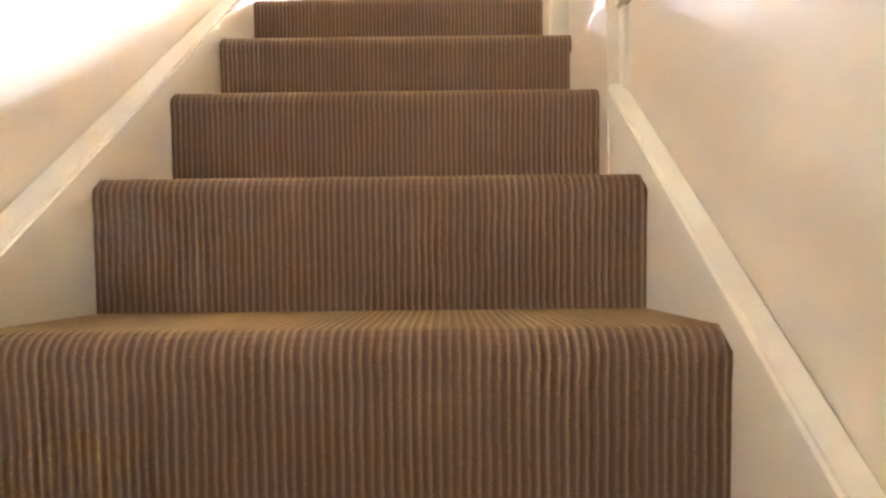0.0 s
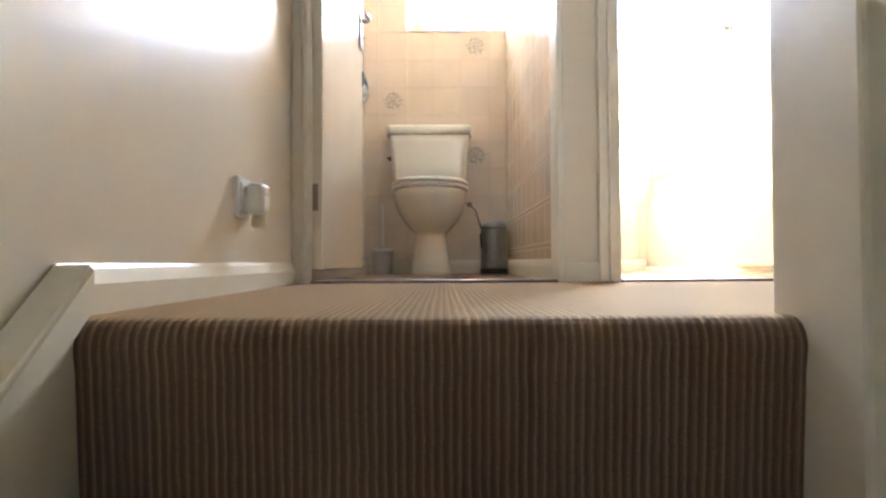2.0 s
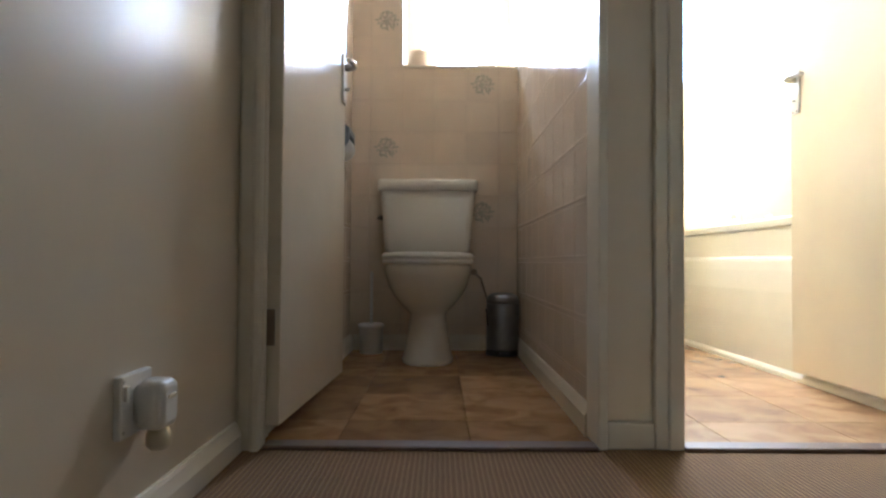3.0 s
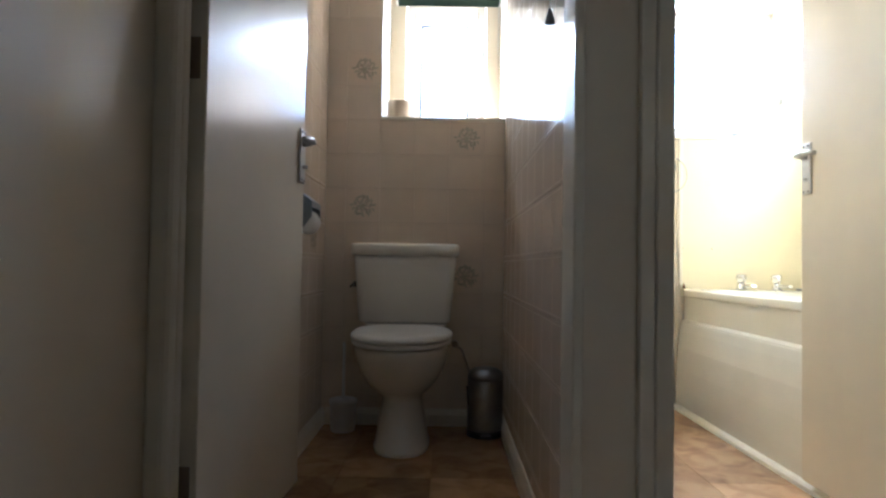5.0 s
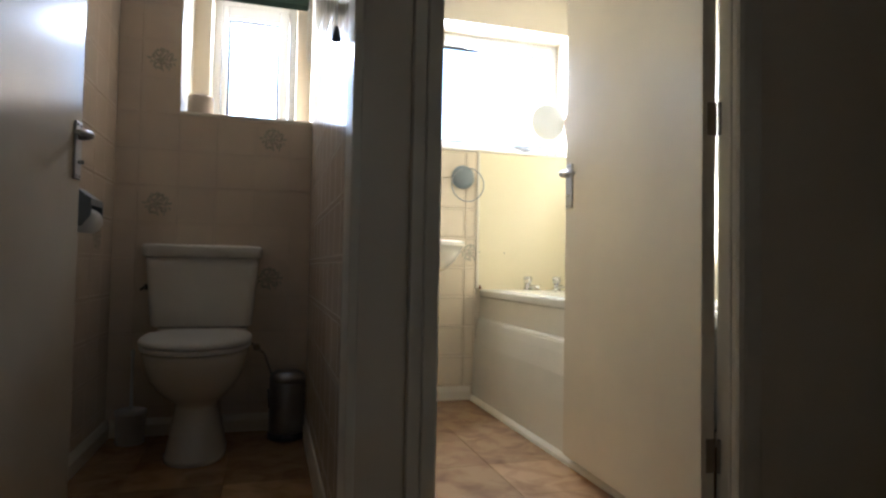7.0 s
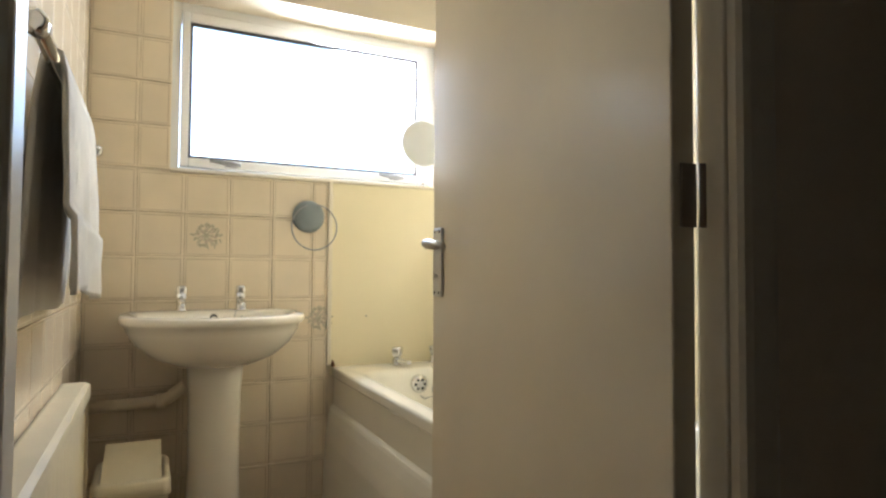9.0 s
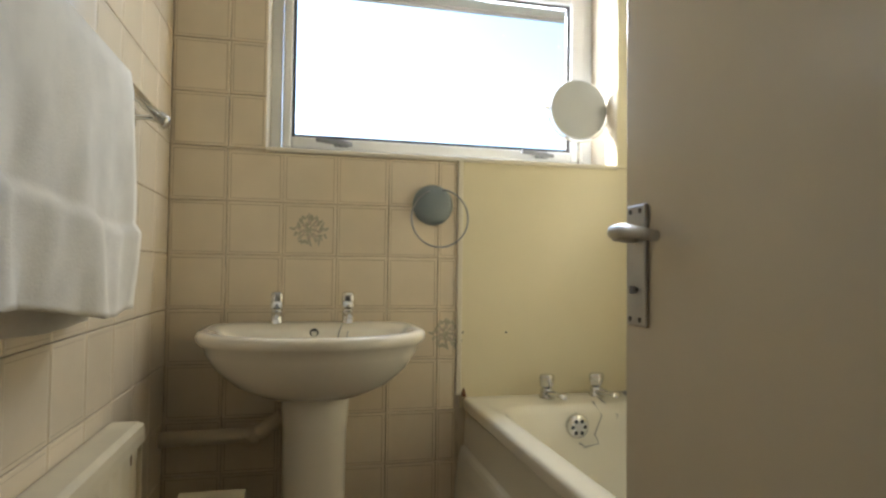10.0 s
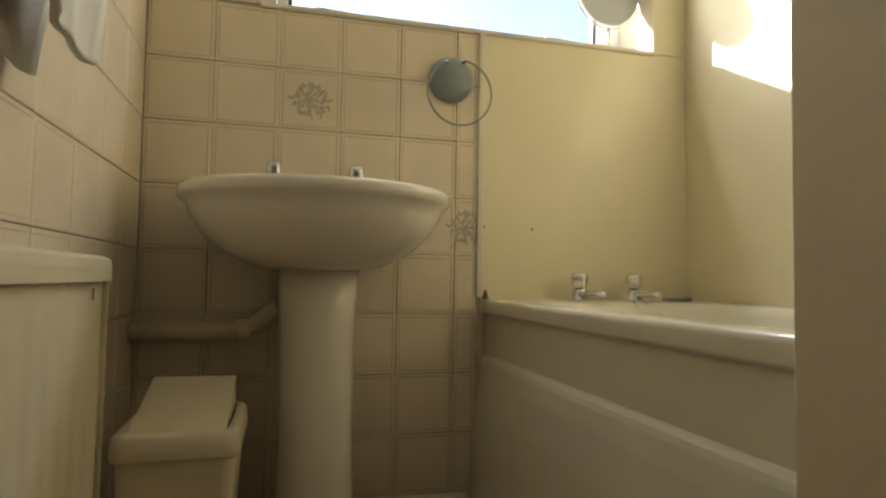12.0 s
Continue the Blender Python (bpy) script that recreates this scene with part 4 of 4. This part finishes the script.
rings = [rounded(cxb, cyb, a, b, 0.022, z) for z, a, b in ((0.335, 0.1, 0.13), (0.34, 0.102, 0.132), (0.372, 0.1, 0.13), (0.38, 0.094, 0.124), (0.38, 0.082, 0.112), (0.365, 0.08, 0.11))]
part("rim", loft(bmesh.new(), rings, last=False), CPLAST, bn)
part("flap", prism(bmesh.new(), [(cyb - 0.108, 0.37), (cyb - 0.106, 0.378), (cyb + 0.1, 0.437), (cyb + 0.108, 0.434), (cyb + 0.108, 0.37)], cxb - 0.077, cxb + 0.077), CPLAST, bn, "cream swing flap")

mark = thing("screw_cap", "tiny dark screw cap on the bath panel", "screw", (1.47, BY, 0.79))
part("cap", lathe(bmesh.new(), (1.475, BY + 0.002, 0.785), [(0.0035, 0), (0.003, -0.0016)], "y", 10), DARKM, mark)

# ---- tiles ----


def tile_mesh(name, w, h, mat):
    """One glazed tile, centred, facing -y: soft edge, thin brown line inside it."""
    bm = bmesh.new()
    a, b, t = w / 2, h / 2, 0.008

    def ring(s, y):
        return [bm.verts.new((x * (a - s), y, z * (b - s))) for x, z in ((-1, -1), (1, -1), (1, 1), (-1, 1))]

    e = 0.0004 if mat is TILE_WC else 0.0012
    rs = [ring(0.0, t), ring(0.0, e), ring(0.0018, 0.0), ring(0.0075, 0.0), ring(0.0092, 0.0003)]
    for k, (p, q) in enumerate(zip(rs, rs[1:])):
        for i in range(4):
            f = bm.faces.new((p[i], p[(i + 1) % 4], q[(i + 1) % 4], q[i]))
            f.material_index = 0 if k != 3 else 2 if mat is TILE_SIDE and i % 2 else 1
    bm.faces.new(rs[-1])
    me = bpy.data.meshes.new(name)
    bmesh.ops.recalc_face_normals(bm, faces=bm.faces)
    bm.to_mesh(me)
    bm.free()
    me.materials.append(mat)
    me.materials.append(TLINE_WC if mat is TILE_WC else TLINE)
    me.materials.append(TLINE_SIDE)
    return me


def flower_mesh(size):
    """A spray of small printed leaves and petals, 0.3 mm proud."""
    bm = bmesh.new()
    rnd = random.Random(5)

    def leaf(cx, cz, ang, l, w, mi):
        pts = []
        for i in range(8):
            a = 2 * math.pi * i / 8
            u, v = l * math.cos(a), w * math.sin(a) * (1 - 0.3 * math.cos(a))
            pts.append(bm.verts.new((cx + u * math.cos(ang) - v * math.sin(ang), -0.0004, cz + u * math.sin(ang) + v * math.cos(ang))))
        bm.faces.new(pts).material_index = mi

    for r, k, mi in ((0.95, 13, 0), (0.8, 12, 0), (0.66, 11, 0), (0.6, 8, 1), (0.4, 8, 1), (0.36, 6, 0), (0.14, 5, 0)):
        for i in range(k):
            a = 2 * math.pi * i / k + rnd.uniform(-0.2, 0.2)
            q = r * size * rnd.uniform(0.85, 1.1)
            leaf(q * math.cos(a), q * math.sin(a), a + rnd.uniform(-0.7, 0.7), size * rnd.uniform(0.13, 0.2), size * rnd.uniform(0.06, 0.1), mi)
    me = bpy.data.meshes.new("flower_print")
    bmesh.ops.recalc_face_normals(bm, faces=bm.faces)
    bm.to_mesh(me)
    bm.free()
    me.materials.append(FLOWER_A)
    me.materials.append(FLOWER_B)
    return me


MESHES = {}
FLOWER = flower_mesh(0.05)


def tile_wall(parent, mat, p0, u, out, u0, u1, z0, z1, ju, jz, pitch, skip=None, flowers=()):
    """Tiles over a wall. p0: a point of its face at u = 0; u: the way along it; out: its normal; ju, jz: one joint each way."""
    gap = 0.0009 if mat is TILE_WC else 0.002
    turn = {(0, -1): 0, (1, 0): 90, (-1, 0): -90}[out]
    i0, k0 = math.floor((u0 - ju) / pitch), math.floor((z0 - jz) / pitch)
    i = i0
    while ju + i * pitch < u1:
        a0, a1 = max(u0, ju + i * pitch), min(u1, ju + (i + 1) * pitch)
        k = k0
        while jz + k * pitch < z1:
            b0, b1 = max(z0, jz + k * pitch), min(z1, jz + (k + 1) * pitch)
            cu, cz = (a0 + a1) / 2, (b0 + b1) / 2
            cut = skip(cu, cz, a0, a1, b0, b1) if skip else (a0, a1, b0, b1)
            if cut and cut[1] - cut[0] > 0.03 and cut[3] - cut[2] > 0.03:
                a0c, a1c, b0c, b1c = cut
                key = (mat.name, round(a1c - a0c, 3), round(b1c - b0c, 3))
                if key not in MESHES:
                    MESHES[key] = tile_mesh("tile", key[1] - gap, key[2] - gap, mat)
                ob = new("tile", MESHES[key])
                cu, cz = (a0c + a1c) / 2, (b0c + b1c) / 2
                ob.location = (p0[0] + u[0] * cu, p0[1] + u[1] * cu, cz)
                ob.rotation_euler = (0, 0, radians(turn))
                ob.parent = parent
                if (i, k) in flowers:
                    fl = new("flower_print", FLOWER)
                    fl.parent = ob
            k += 1
        i += 1


def bath_skip(cu, cz, a0, a1, b0, b1):
    if b0 >= SILL - 0.02 and b0 < HEAD and a1 > 0.72:
        return (a0, 0.72, b0, b1) if a0 < 0.69 else None
    if b1 > SILL - 0.006 and b0 < SILL and a1 > 0.72:
        return (a0, a1, b0, SILL - 0.007)
    return (a0, a1, b0, b1)


P = 0.158
tile_wall(WALL_BATHN, TILE, (0, BY), (1, 0), (0, -1), BX0, 1.309, 0.0, HEAD, BX0, 1.02 - 7 * P, P, bath_skip, {(2, 7), (5, 5)})
tile_wall(WALL_MID, TILE_SIDE, (BX0, 0), (0, 1), (1, 0), 0.12, BY, 0.0, HEAD, BY, 1.02 - 7 * P, P, None, {(-4, 7), (-8, 5)})
Q = 0.149


def wc_skip(cu, cz, a0, a1, b0, b1):
    if cz > WSILL - 0.01 and a1 > -0.13:
        return (a0, -0.135, b0, b1) if a0 < -0.17 else None
    return (a0, a1, b0, b1)


tile_wall(WALL_BOX, TILE_WC, (0, WCY), (1, 0), (0, -1), WCX0, WCX1, 0.0, 2.1, WCX0 + 0.085, WSILL - 0.012 - 9 * Q, Q, wc_skip, {(0, 6), (0, 10), (3, 4), (3, 8)})
tile_wall(WALL_WCL, TILE_WC, (WCX0, 0), (0, 1), (1, 0), 0.12, WCY, 0.0, 2.1, WCY, WSILL - 0.012 - 9 * Q, Q, None, {(-2, 5), (-5, 8)})
tile_wall(WALL_MID, TILE_WC, (WCX1, 0), (0, 1), (-1, 0), 0.12, WCY, 0.0, 2.1, WCY, WSILL - 0.012 - 9 * Q, Q, None, {(-3, 5), (-6, 8)})


def vinyl_mesh(w, d):
    bm = cube(-w / 2, w / 2, -d / 2, d / 2, -0.006, 0.0)
    bmesh.ops.bevel(bm, geom=[e for e in bm.edges if all(v.co.z > -0.001 for v in e.verts)], offset=0.0012, segments=1, affect="EDGES")
    me = bpy.data.meshes.new("vinyl_tile")
    bm.to_mesh(me)
    bm.free()
    me.materials.append(VINYL)
    return me


def vinyl_floor(parent, x0, x1, y0, y1, pitch=0.3, ox=0.0, oy=0.0):
    x = x0 - ox
    while x < x1:
        y = y0 - oy
        while y < y1:
            a0, a1, b0, b1 = max(x, x0), min(x + pitch, x1), max(y, y0), min(y + pitch, y1)
            if a1 - a0 > 0.01 and b1 - b0 > 0.01:
                key = ("vinyl", round(a1 - a0, 3), round(b1 - b0, 3))
                if key not in MESHES:
                    MESHES[key] = vinyl_mesh(key[1] - 0.001, key[2] - 0.001)
                ob = new("vinyl_tile", MESHES[key])
                ob.location = ((a0 + a1) / 2, (b0 + b1) / 2, 0.0)
                ob.parent = parent
            y += pitch
        x += pitch


vinyl_floor(FLOOR_WC, -0.36, 0.44, 0.032, WCY + 0.005, 0.3, 0.12, 0.1)
vinyl_floor(FLOOR_BATH, 0.46, 1.33, 0.032, BY + 0.005, 0.3, 0.05, 0.1)
